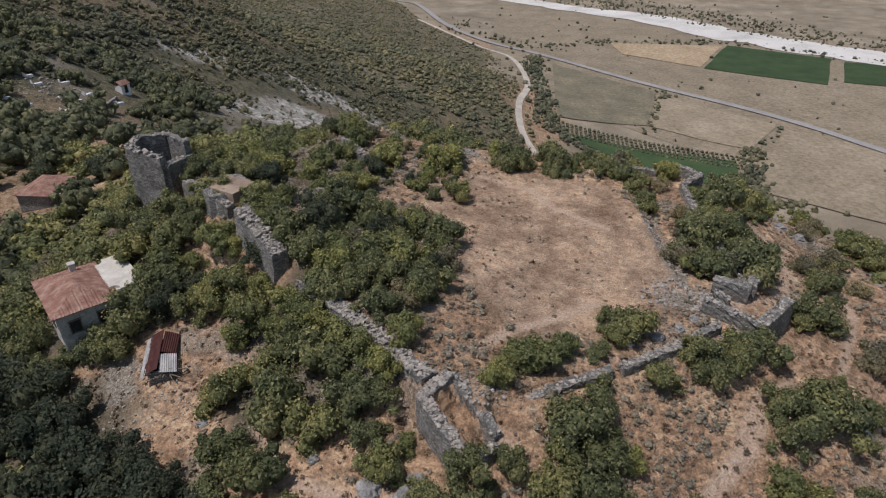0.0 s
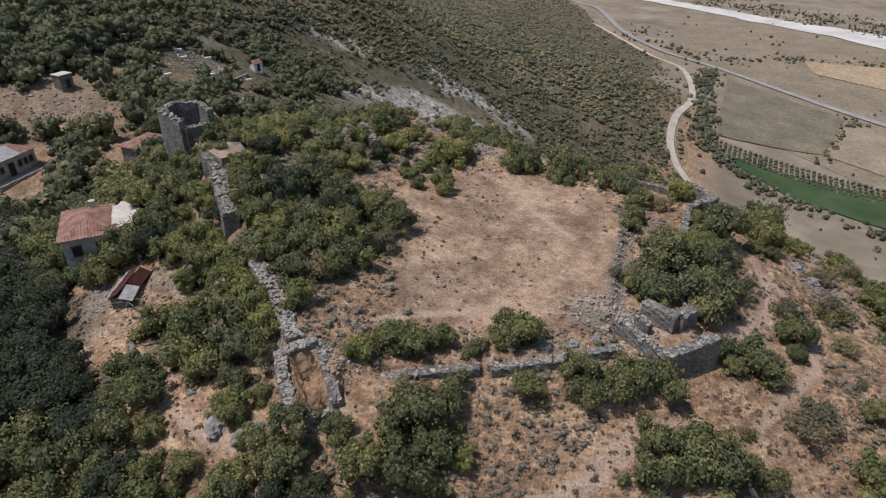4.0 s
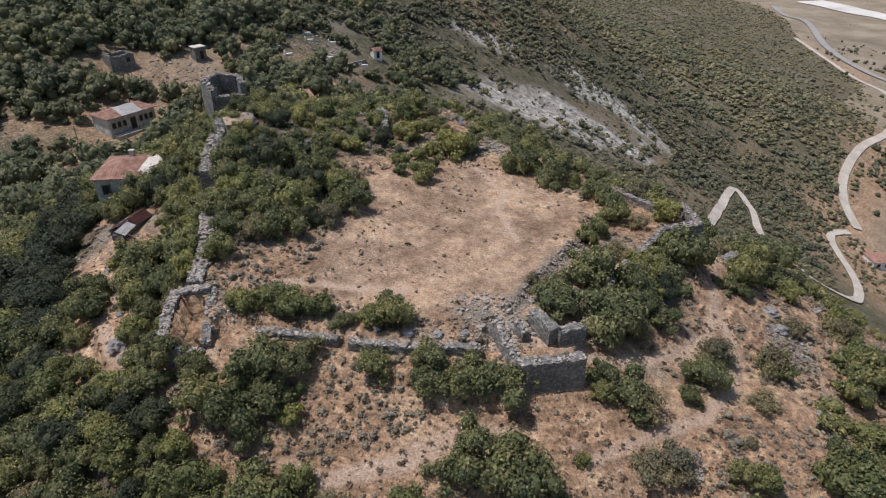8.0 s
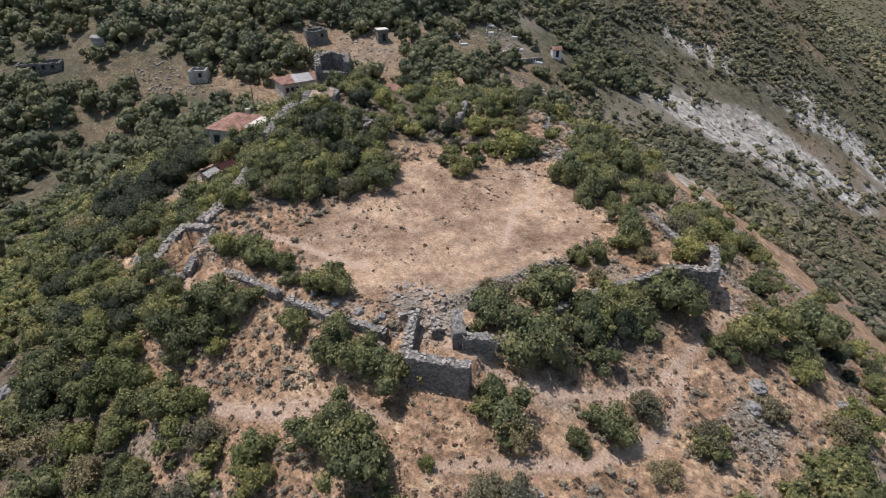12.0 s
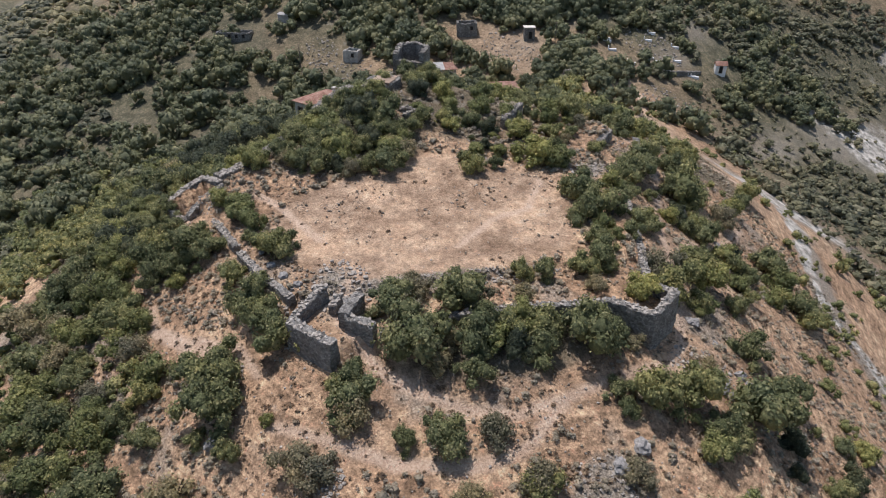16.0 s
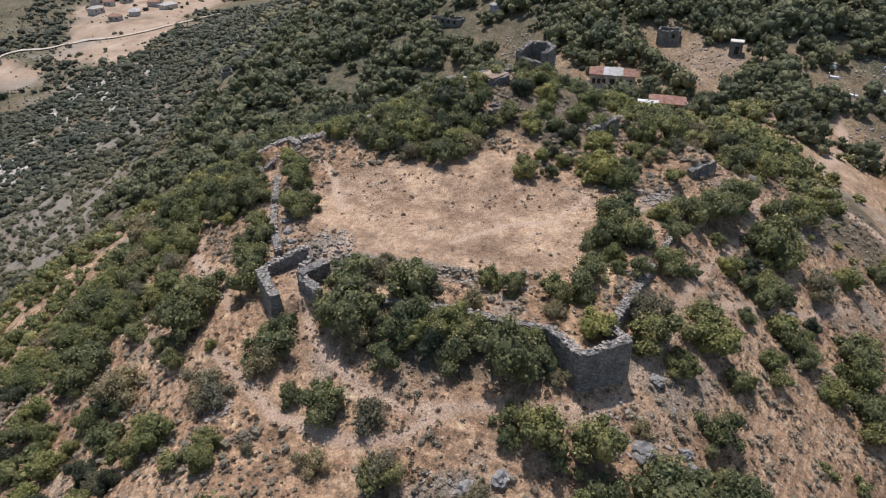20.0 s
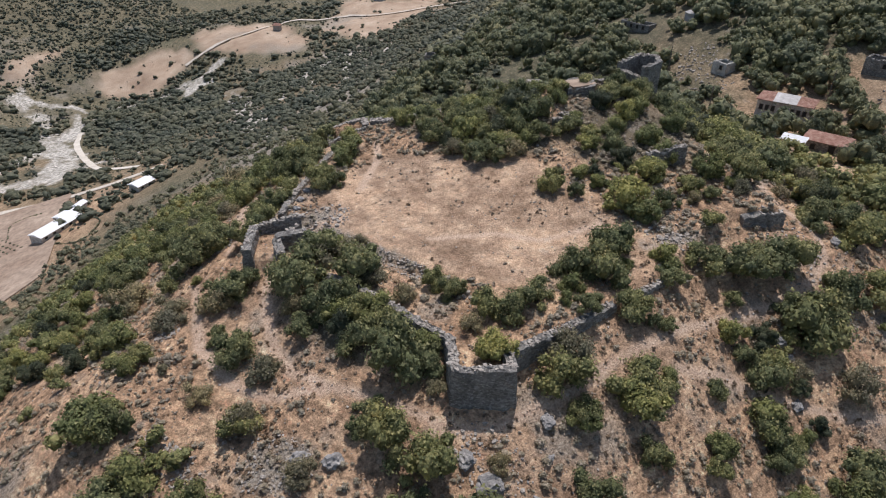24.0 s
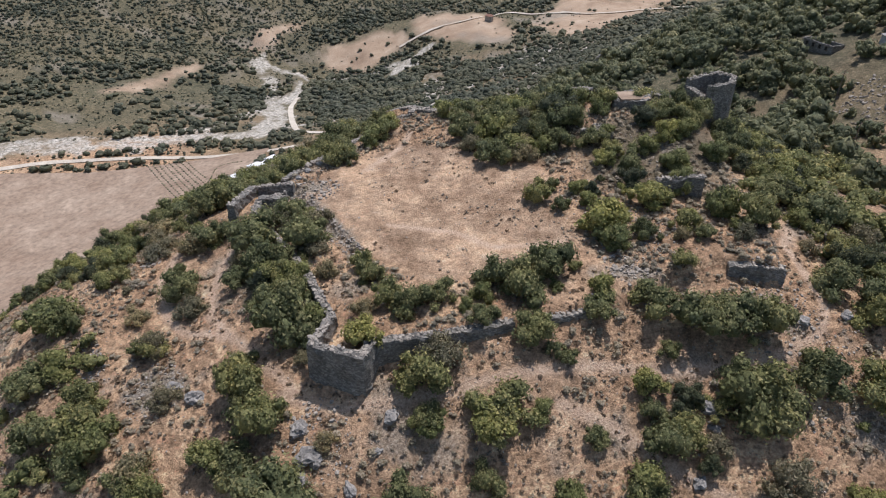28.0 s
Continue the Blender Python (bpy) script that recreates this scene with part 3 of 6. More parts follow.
ground_mesh.shade_smooth()
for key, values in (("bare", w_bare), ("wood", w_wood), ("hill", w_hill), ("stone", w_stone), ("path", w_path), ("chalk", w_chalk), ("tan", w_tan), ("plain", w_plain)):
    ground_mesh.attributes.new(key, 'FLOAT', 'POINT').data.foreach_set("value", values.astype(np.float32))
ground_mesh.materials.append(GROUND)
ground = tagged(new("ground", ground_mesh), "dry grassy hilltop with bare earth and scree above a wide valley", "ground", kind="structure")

# ---- roads, river and fields in the valleys ----
def resample(pts, step):
    out = []
    p = [Vector((*q, 0)) for q in pts]
    for i in range(len(p) - 1):
        a, b = p[max(i - 1, 0)], p[min(i + 2, len(p) - 1)]
        n = max(1, int((p[i + 1] - p[i]).length / step))
        for k in range(n):
            t = k / n
            out.append(0.5 * (2 * p[i] + (p[i + 1] - a) * t + (2 * a - 5 * p[i] + 4 * p[i + 1] - b) * t * t + (3 * p[i] - a - 3 * p[i + 1] + b) * t ** 3))
    return out + [p[-1]]


CLEAR_LINES, CLEAR_FIELDS = [], []


def ribbon(name, pts, width, mat, label, lift=0.25, step=4.0, ragged=0.15, category="road"):
    CLEAR_LINES.append((pts, 20.0 if callable(width) else width))
    line = resample(pts, step)
    verts, faces, rows = [], [], 7
    for i, p in enumerate(line):
        t = (line[min(i + 1, len(line) - 1)] - line[max(i - 1, 0)]).normalized()
        s = Vector((-t.y, t.x, 0))
        w = width(i / (len(line) - 1)) if callable(width) else width
        for k in range(rows):
            u = k / (rows - 1) - 0.5
            q = p + s * (u * w * (1 + ragged * 2 * float(rough_noise(np.array([p.x + 50 * (u > 0)]), np.array([p.y]), width if not callable(width) else 30, 3, 5)[0])))
            verts.append([q.x, q.y, 0])
        if i:
            faces += [((i - 1) * rows + k, (i - 1) * rows + k + 1, i * rows + k + 1, i * rows + k) for k in range(rows - 1)]
    v = np.array(verts)
    v[:, 2] = height(v[:, 0], v[:, 1]) + lift
    return tagged(mesh_object(name, v.tolist(), faces, mat, smooth_faces=True), label, category, kind="structure")


def field(name, corners, mat, label, lift=0.35, n=14):
    if name == "field":
        CLEAR_FIELDS.append(list(corners))
    (a, b, c, d) = [np.array(q, float) for q in corners]
    u, v = [g.ravel() for g in np.meshgrid(np.linspace(0, 1, n), np.linspace(0, 1, n))]
    p = (a[:, None] * (1 - u) + b[:, None] * u) * (1 - v) + (d[:, None] * (1 - u) + c[:, None] * u) * v
    wob = 3.0 * np.stack([rough_noise(p[0], p[1], 25, 3, 71), rough_noise(p[0], p[1], 25, 3, 72)])
    p = p + wob
    z = height(p[0], p[1]) + lift
    faces = [(j * n + i, j * n + i + 1, (j + 1) * n + i + 1, (j + 1) * n + i) for j in range(n - 1) for i in range(n - 1)]
    return tagged(mesh_object(name, np.stack([p[0], p[1], z], -1).tolist(), faces, mat, smooth_faces=True), label, "field", kind="structure")


field("ground_plain", [(60, 800), (520, 330), (230, 200), (20, 400)], FALLOW, "dry open plain beside the river", 0.2, 40)
ribbon("water_riverbed", [(-60, 900), (78, 790), (134, 738), (217, 671), (270, 600), (315, 550), (374, 500), (460, 440), (560, 400)], lambda t: 46 - 14 * math.sin(7 * t), GRAVEL, "broad dry riverbed of pale gravel", 0.7, 10, 0.5, "river")
ribbon("road", [(-90, 830), (-67, 768), (-41, 739), (-8, 610), (28, 533), (74, 490), (138, 420), (191, 369), (223, 330), (248, 288), (300, 200)], 6.5, ASPHALT, "two-lane valley road of sun-bleached asphalt", 0.8, 6, 0.02)
ribbon("road_track", [(-38, 634), (-3, 553), (21, 501), (43, 472), (49, 420), (47, 374), (37, 332), (33, 290), (36, 262), (44, 240)], 4.2, TRACK, "white unpaved track along the foot of the mountain", 0.5, 5, 0.12)
ribbon("road_track", [(3, 117), (-2, 175), (-4, 215), (6, 203), (14, 178), (26, 161), (35, 150), (46, 156), (46, 185), (35, 218), (41, 233)], 3.2, TRACK, "white unpaved track in hairpins on the slope", 0.5, 3, 0.25)
field("field", [(54, 298), (155, 276), (144, 240), (91, 262)], CROP, "irrigated green field", 0.6)
field("field", [(77, 461), (144, 396), (118, 325), (60, 322)], OLIVE, "grey-brown fallow field", 0.6)
field("field", [(144, 389), (204, 332), (171, 292), (119, 324)], FALLOW, "dry brown field", 0.6)
field("field", [(206, 326), (246, 285), (198, 204), (152, 240)], FALLOW, "mown field of pale dry grass", 0.6)
field("field", [(146, 552), (249, 545), (202, 468), (147, 509)], STUBBLE, "orange stubble field", 0.6)
field("field", [(254, 547), (326, 498), (282, 419), (203, 464)], CROP, "irrigated green field by the river", 0.6)
field("field", [(332, 487), (372, 470), (335, 412), (298, 426)], CROP, "irrigated green field by the river", 0.6)
field("field", [(85, -330), (-60, -262), (-15, -190), (75, -170)], PLOUGH, "bare mown field on the valley floor", 0.4, 24)
ribbon("road_track", [(100, -330), (62, -325), (37, -321), (-2, -303), (-39, -272), (-69, -250), (-95, -240)], 4.0, TRACK, "pale farm road along the field", 0.35, 4, 0.25)
ribbon("road_track", [(-125, -390), (-109, -363), (-92, -312), (-86, -285), (-92, -258)], 3.5, TRACK, "white track curving down to the stream", 0.35, 4, 0.3)
ribbon("road_track", [(-240, -440), (-300, -425), (-346, -423), (-385, -400), (-400, -360), (-470, -320)], 3.2, TRACK, "pale dirt road on the far terrace", 0.9, 5, 0.1)

# ---- ruined masonry ----
def wall_run(name, pts, thick, mat=STONE, parent=None, label="", seed=1, broken=0.5, foot=-1.0, batter=0.06):
    """A rubble wall along points (x, y, foot z, top z): coursed, uneven faces and a broken top."""
    rng = np.random.RandomState(seed)
    dense = []
    for (ax, ay, a0, a1), (bx, by, b0, b1) in zip(pts, pts[1:]):
        n = max(2, int(math.hypot(bx - ax, by - ay) / 0.33))
        dense += [(ax + (bx - ax) * k / n, ay + (by - ay) * k / n, a0 + (b0 - a0) * k / n, a1 + (b1 - a1) * k / n) for k in range(n)]
    dense.append(pts[-1])
    m, courses, across = len(dense), 11, 4
    ring = []
    verts = []
    for i, (x, y, z0, z1) in enumerate(dense):
        p, q = dense[max(i - 1, 0)], dense[min(i + 1, m - 1)]
        t = Vector((q[0] - p[0], q[1] - p[1], 0)).normalized()
        s = Vector((-t.y, t.x, 0))
        top = z1 + broken * float(rough_noise(np.array([x * 1.0]), np.array([y * 1.0]), 2.4, 4, seed)[0]) + rng.uniform(-0.07, 0.07)
        row = []
        for side in (1, -1):
            line = []
            for k in range(courses):
                u = k / (courses - 1)
                z = z0 + foot + (top - z0 - foot) * u
                w = thick / 2 + batter * (1 - u) * (top - z0) + rng.uniform(-0.055, 0.055)
                line.append((x + s.x * side * w + t.x * rng.uniform(-.05, .05), y + s.y * side * w + t.y * rng.uniform(-.05, .05), z + (rng.uniform(-0.03, 0.03) if k < courses - 1 else rng.uniform(-0.1, 0.1))))
            row.append(line)
        tops = []
        for k in range(1, across):
            u = 1 - 2 * k / across
            tops.append((x + s.x * u * thick / 2 + rng.uniform(-.06, .06), y + s.y * u * thick / 2 + rng.uniform(-.06, .06), top + rng.uniform(-0.13, 0.13)))
        loop = row[0] + tops + row[1][::-1]
        ring.append(len(loop))
        verts += loop
    L = ring[0]
    faces = [(i * L + k, (i + 1) * L + k, (i + 1) * L + k + 1, i * L + k + 1) for i in range(m - 1) for k in range(L - 1)]
    faces += [tuple(range(L)), tuple((m - 1) * L + k for k in reversed(range(L)))]
    return mesh_object(name, verts, faces, mat, parent, label)


def stone_shape(seed, rough=0.28):
    """A broken block of twelve to twenty facets."""
    rng = np.random.RandomState(seed)
    bm = bmesh.new()
    bmesh.ops.create_icosphere(bm, subdivisions=1, radius=0.5)
    for v in bm.verts:
        v.co *= 1 + rng.uniform(-rough, rough)
        v.co.x = max(-0.42, min(0.42, v.co.x))
        v.co.z = max(-0.3, min(0.3, v.co.z))
    return bm


STONES = []
for k in range(8):
    b = stone_shape(100 + k)
    STONES.append((np.array([v.co[:] for v in b.verts]), np.array([[v.index for v in f.verts] for f in b.faces]) if not b.verts.index_update() else None))
    b.free()


def stone_heap(name, places, mat, label, category, parent=None):
    """Many loose stones in one mesh; places are rows x, y, z, size."""
    rng = np.random.RandomState(len(places))
    vs, fs, o = [], [], 0
    for x, y, z, size in places:
        v, f = STONES[rng.randint(8)]
        a = rng.uniform(0, 6.28)
        c, s = math.cos(a), math.sin(a)
        w = v * size * rng.uniform(0.7, 1.3, 3)
        tilt = rng.uniform(-0.5, 0.5)
        w = np.stack([w[:, 0] * c - w[:, 1] * s + x, w[:, 0] * s + w[:, 1] * c + y, w[:, 2] + tilt * w[:, 0] + z], -1)
        vs.append(w)
        fs.append(f + o)
        o += len(v)
    ob = mesh_object(name, np.concatenate(vs).tolist(), np.concatenate(fs).tolist(), mat, parent)
    return ob if parent else tagged(ob, label, category, kind="stuff")


def capping(parent, pts, thick, count, seed, size=0.3):
    """Loose stones lying along a wall's top."""
    rng = np.random.RandomState(seed)
    seg = [math.hypot(b[0] - a[0], b[1] - a[1]) for a, b in zip(pts, pts[1:])]
    rows = []
    for _ in range(count):
        r = rng.uniform(0, sum(seg))
        k = 0
        while r > seg[k] and k < len(seg) - 1:
            r -= seg[k]
            k += 1
        u = r / seg[k]
        a, b = pts[k], pts[k + 1]
        s = Vector((-(b[1] - a[1]), b[0] - a[0])).normalized() * rng.uniform(-0.5, 0.5) * thick
        rows.append((a[0] + (b[0] - a[0]) * u + s.x, a[1] + (b[1] - a[1]) * u + s.y, a[3] + (b[3] - a[3]) * u + 0.02, size * rng.uniform(0.5, 1.4)))
    ob = stone_heap("rubble_capping", rows, RUBBLE, "", "", parent)
    tagged(ob, "loose pale stones along the top", kind="stuff")
    return ob


def ruin(name, pts, thick, label, seed, broken=0.5, stones=None, batter=0.06):
    e = thing(name, (0, 0, 0), label, "ruined wall")
    length = sum(math.hypot(b[0] - a[0], b[1] - a[1]) for a, b in zip(pts, pts[1:]))
    wall_run("masonry", pts, thick, STONE, e, "", seed, broken, -1.0, batter)
    capping(e, pts, thick, stones or int(length * 9), seed + 50)
    return e


def rise(pts, tops):
    """Points with the ground's own height under them."""
    return [(x, y, min(ground_z(x + dx, y + dy) for dx in (-0.9, 0.9) for dy in (-0.9, 0.9)), t) for (x, y), t in zip(pts, tops)]


ruin("fort_wall", rise([(-6.6, -25.5), (-3, -23.9), (1.2, -22.1)], [3.5, 3.7, 3.8]), 0.7, "low ruined curtain wall of grey limestone rubble", 1, 0.35)
ruin("fort_wall", rise([(2.0, -21.8), (6.5, -19.6), (11, -16.9)], [3.7, 3.8, 3.9]), 0.7, "low ruined curtain wall of grey limestone rubble", 2, 0.35)
ruin("fort_wall", rise([(16.2, -10.0), (15.9, -3.5), (15.9, 1.6), (16.4, 6), (16.9, 9.9)], [3.3, 3.7, 3.8, 3.8, 3.9]), 0.7, "ruined east curtain wall half hidden by shrubs", 3, 0.3)
ruin("fort_wall", rise([(15.1, 14.1), (10, 16), (4.4, 18.0)], [3.7, 3.6, 3.7]), 0.75, "straight north curtain wall of grey stone", 4, 0.2)
ruin("fort_wall", rise([(2.5, 18.6), (-1.9, 20.0)], [3.5, 3.4]), 0.75, "short end of the north curtain wall", 5, 0.3)
ruin("fort_wall", rise([(-12.2, -24.9), (-13.6, -23.4), (-16.3, -20.5), (-19.6, -17.6), (-22.4, -15.2)], [5.6, 5.5, 5.9, 6.5, 7.2]), 1.25, "long ruined west wall with a broken rubble top", 6, 0.45, 420)
ruin("fort_wall", rise([(-24.6, -13.4), (-26.2, -11.6), (-27.8, -9.8), (-28.9, -8.2)], [8.4, 9.2, 9.7, 9.9]), 1.4, "thick broken stretch of west wall with earth on top", 7, 0.5, 200)
ruin("fort_wall", rise([(-30.4, -6.6), (-32.3, -5.0), (-34.2, -3.4), (-36.3, -1.4)], [9.2, 9.5, 9.7, 9.4]), 0.8, "stepped masonry running up to the tall tower", 8, 0.4)
ruin("fort_wall", rise([(-16.4, 23.0), (-18.3, 24.7), (-20.2, 26.2)], [4.4, 4.6, 4.4]), 1.0, "ruined rounded north-west bastion above bare earth", 9, 0.45)
ruin("fort_wall", rise([(-22.4, -0.2), (-23.6, -1.4), (-24.2, -2.8)], [8.0, 8.4, 7.6]), 0.8, "curved stub of ruined inner wall among bushes", 10, 0.7)
ruin("fort_wall", rise([(-20.2, 10.8), (-21.6, 12.4), (-23.4, 14.2)], [7.0, 7.5, 7.8]), 0.8, "stub of ruined inner wall with a long slab", 11, 0.6)

# towers
ruin("corner_tower", rise([(16.9, 9.6), (18.3, 10.9), (19.7, 12.1), (18.4, 13.8), (17.1, 15.5), (15.2, 13.9)], [4.0, 4.1, 4.2, 4.2, 4.2, 3.9]), 0.75, "square corner tower of grey limestone with rubble top, shrub inside", 21, 0.22)
ruin("gate_tower", rise([(10.7, -14.1), (12.6, -15.6), (14.4, -17.0)], [4.6, 4.3, 4.0]), 0.75, "side wall of the ruined gate tower", 22, 0.3)
ruin("gate_tower", rise([(14.4, -17.0), (16.3, -15.4), (18.1, -13.7)], [4.0, 4.1, 4.1]), 0.9, "front wall of the ruined gate tower", 23, 0.3)
ruin("gate_pier", rise([(12.6, -11.2), (13.9, -12.0), (15.2, -12.7)], [4.6, 4.6, 4.6]), 0.9, "broken pier of the ruined gateway", 24, 0.5)
ruin("gate_pier", rise([(15.3, -12.5), (16.6, -10.4)], [4.5, 4.2]), 0.8, "low end of the ruined gateway", 25, 0.4)
ruin("gate_pier", rise([(12.0, -12.9), (13.2, -13.6)], [4.4, 4.0]), 0.6, "fallen block of gateway masonry", 26, 0.5)
ruin("corner_tower", rise([(-10.8, -24.4), (-12.6, -26.4), (-11.9, -27.6), (-10.8, -29.0), (-9.8, -30.2)], [5.4, 5.3, 5.0, 4.4, 3.8]), 0.85, "ruined square tower with thick rubble walls round a sunken room", 27, 0.25, 260, 0.02)
ruin("corner_tower", rise([(-9.6, -30.0), (-8.6, -29.2), (-7.5, -28.2)], [3.6, 3.0, 2.7]), 0.8, "low fallen front of the square tower", 28, 0.3)
ruin("corner_tower", rise([(-10.6, -24.3), (-9.7, -25.3), (-8.7, -26.6), (-7.6, -27.9)], [5.2, 4.8, 4.1, 3.1]), 0.7, "broken inner side of the square tower", 29, 0.85)
ruin("tall_tower", rise([(-37.3, 3.0), (-38.3, -0.8)], [10.3, 10.6]), 0.8, "breached side of the tall polygonal tower", 30, 0.6, None, 0.01)
ruin("tall_tower", rise([(-38.3, -0.8), (-42.0, 0.5), (-42.2, 3.0)], [11.5, 12.1, 12.2]), 0.8, "tall polygonal tower of grey limestone, roofless", 32, 0.35, None, 0.01)
ruin("tall_tower", rise([(-42.2, 3.0), (-39.6, 4.3), (-37.3, 3.0)], [12.2, 12.0, 11.7]), 0.7, "back wall of the tall tower", 31, 0.4, None, 0.01)

# ---- trees and shrubs ----
def ball(level):
    bm = bmesh.new()
    bmesh.ops.create_icosphere(bm, subdivisions=level, radius=1.0)
    bm.verts.index_update()
    v, f = np.array([q.co[:] for q in bm.verts]), np.array([[q.index for q in p.verts] for p in bm.faces])
    bm.free()
    return v, f


BALLS = {k: ball(k) for k in (1, 2)}


def crown_shape(seed, leaves=700, lobes=7, leaf=0.11, flat=0.85, gaps=0.25, level=1, core=0.86):
    """A crown of unit width: uneven lobes of dense twigs, each under a loose coat of leaf sprays."""
    rng = np.random.RandomState(seed)
    cen = rng.uniform(-1, 1, (lobes, 3)) * (0.35, 0.35, 0.27 * flat) + (0, 0, 0.38 * flat)
    cen[:, 2] -= 0.35 * flat * np.hypot(cen[:, 0], cen[:, 1])
    rad = rng.uniform(0.1, 0.22, lobes)
    cen[0], rad[0] = (0, 0, 0.36 * flat), 0.26
    bv, bf = BALLS[level]
    vs, fs = [], []
    for k in range(lobes):
        u = bv * (1 + rng.uniform(-0.34 if lobes > 1 else -0.5, 0.3 if lobes > 1 else 0.45, (len(bv), 1))) * rad[k] * core + cen[k]
        u[:, 2] = np.maximum(u[:, 2], 0.02)
        fs.append(bf + k * len(bv))
        vs.append(u)
    pick = rng.choice(lobes, leaves, p=rad ** 2 / (rad ** 2).sum())
    d = rng.normal(size=(leaves, 3))
    d /= np.linalg.norm(d, axis=1)[:, None]
    d[:, 2] = np.where(d[:, 2] < -0.35, -d[:, 2], d[:, 2])
    r = rad[pick] * (1.02 - gaps * rng.uniform(0, 1, leaves) ** 2 * 0.6 + 0.2 * rng.normal(size=leaves))
    c = cen[pick] + d * r[:, None]
    c[:, 2] = np.maximum(c[:, 2], 0.03)
    nrm = d + rng.normal(size=(leaves, 3)) * 0.45 + (0, 0, 0.25)
    nrm /= np.linalg.norm(nrm, axis=1)[:, None]
    t = np.cross(nrm, rng.normal(size=(leaves, 3)))
    t /= np.linalg.norm(t, axis=1)[:, None]
    b = np.cross(nrm, t)
    s = leaf * rng.uniform(0.5, 1.3, leaves)[:, None]
    v = np.stack([c - t * s * 0.6 - b * s * 0.42, c + t * s * 0.65 - b * s * 0.3, c + b * s * 0.65], 1).reshape(-1, 3)
    o = lobes * len(bv)
    return np.concatenate(vs + [v]), np.concatenate(fs + [np.arange(leaves * 3).reshape(-1, 3) + o])


def crown_mesh(name, seed, mat, **k):
    v, f = crown_shape(seed, **k)
    me = bpy.data.meshes.new(name)
    me.from_pydata(v.tolist(), [], f.tolist())
    me.materials.append(mat)
    me.shade_smooth()
    return me


def trunk_mesh(name, seed, stems=3):
    """Tapered stems that fork and lean apart, of unit crown width."""
    rng = np.random.RandomState(seed)
    verts, faces = [], []

    def limb(p, q, r0, r1):
        t = (q - p).normalized()
        a = t.orthogonal().normalized()
        c = t.cross(a)
        o = len(verts)
        for base, r in ((p, r0), ((p + q) / 2 + a * 0.02, (r0 + r1) / 2), (q, r1)):
            for k in range(5):
                w = k * 1.2566
                verts.append(tuple(base + (a * math.cos(w) + c * math.sin(w)) * r))
        for lvl in range(2):
            for k in range(5):
                faces.append((o + lvl * 5 + k, o + lvl * 5 + (k + 1) % 5, o + lvl * 5 + 5 + (k + 1) % 5, o + lvl * 5 + 5 + k))
    for k in range(stems):
        w = 6.283 * k / stems + rng.uniform(0, 1)
        foot = Vector((0.03 * math.cos(w), 0.03 * math.sin(w), -0.12))
        mid = Vector((0.11 * math.cos(w), 0.11 * math.sin(w), 0.2))
        limb(foot, mid, 0.03, 0.02)
        for j in range(2):
            w2 = w + rng.uniform(-0.8, 0.8)
            limb(mid, mid + Vector((0.17 * math.cos(w2), 0.17 * math.sin(w2), rng.uniform(0.12, 0.28))), 0.018, 0.006)
    me = bpy.data.meshes.new(name)
    me.from_pydata(verts, [], faces)
    me.materials.append(BARK)
    return me


def tree_kind(name, label, mat, seed, **k):
    e = thing(name, (0, 0, -500), label, "tree" if "tree" in name else "shrub")
    for nm, me in (("trunk", trunk_mesh("trunk", seed)), ("crown", crown_mesh("crown", seed, mat, **k))):
        o = new(nm, me)
        o.parent = e
    return e


KINDS = {
    "deep": [tree_kind("tree", "dense deep green tree with a broad uneven crown", LEAF_DEEP, 71 + k, leaves=2100, lobes=14, leaf=0.042, level=1, core=0.9) for k in range(3)],
    "dark": [tree_kind("tree", "round dark green oak with dense small leaves", LEAF, 11 + k, leaves=2100, lobes=14, leaf=0.042, level=1, core=0.9) for k in range(5)],
    "bright": [tree_kind("shrub", "bright yellow-green fig shrub with broad leaves", LEAF_BRIGHT, 31 + k, leaves=2000, lobes=13, leaf=0.045, level=1, core=0.9) for k in range(4)],
    "grey": [tree_kind("shrub", "dusty grey-green half-dry shrub", LEAF_GREY, 51 + k, leaves=1900, lobes=12, leaf=0.038, flat=0.7, gaps=0.6, level=1, core=0.66) for k in range(3)],
}
planted = []
used = set()


def plant(x, y, width, kind, rng, group="shrubs on the hill", tall=1.0):
    proto = KINDS[kind][rng.randint(len(KINDS[kind]))]
    w = width * 1.12
    m = Matrix.Translation((x, y, ground_z(x, y) - 0.03 * w)) @ Matrix.Rotation(rng.uniform(0, 6.283), 4, 'Z')
    if proto.name in used:
        e = copy_thing(proto, m)
    else:
        used.add(proto.name)
        e = proto
        e.matrix_basis = m
    e["group"] = group
    h = w * rng.uniform(0.95, 1.25) * tall
    e.scale = (w * rng.uniform(0.95, 1.08), w * rng.uniform(0.95, 1.08), h)
    planted.append((x, y, w))
    return e


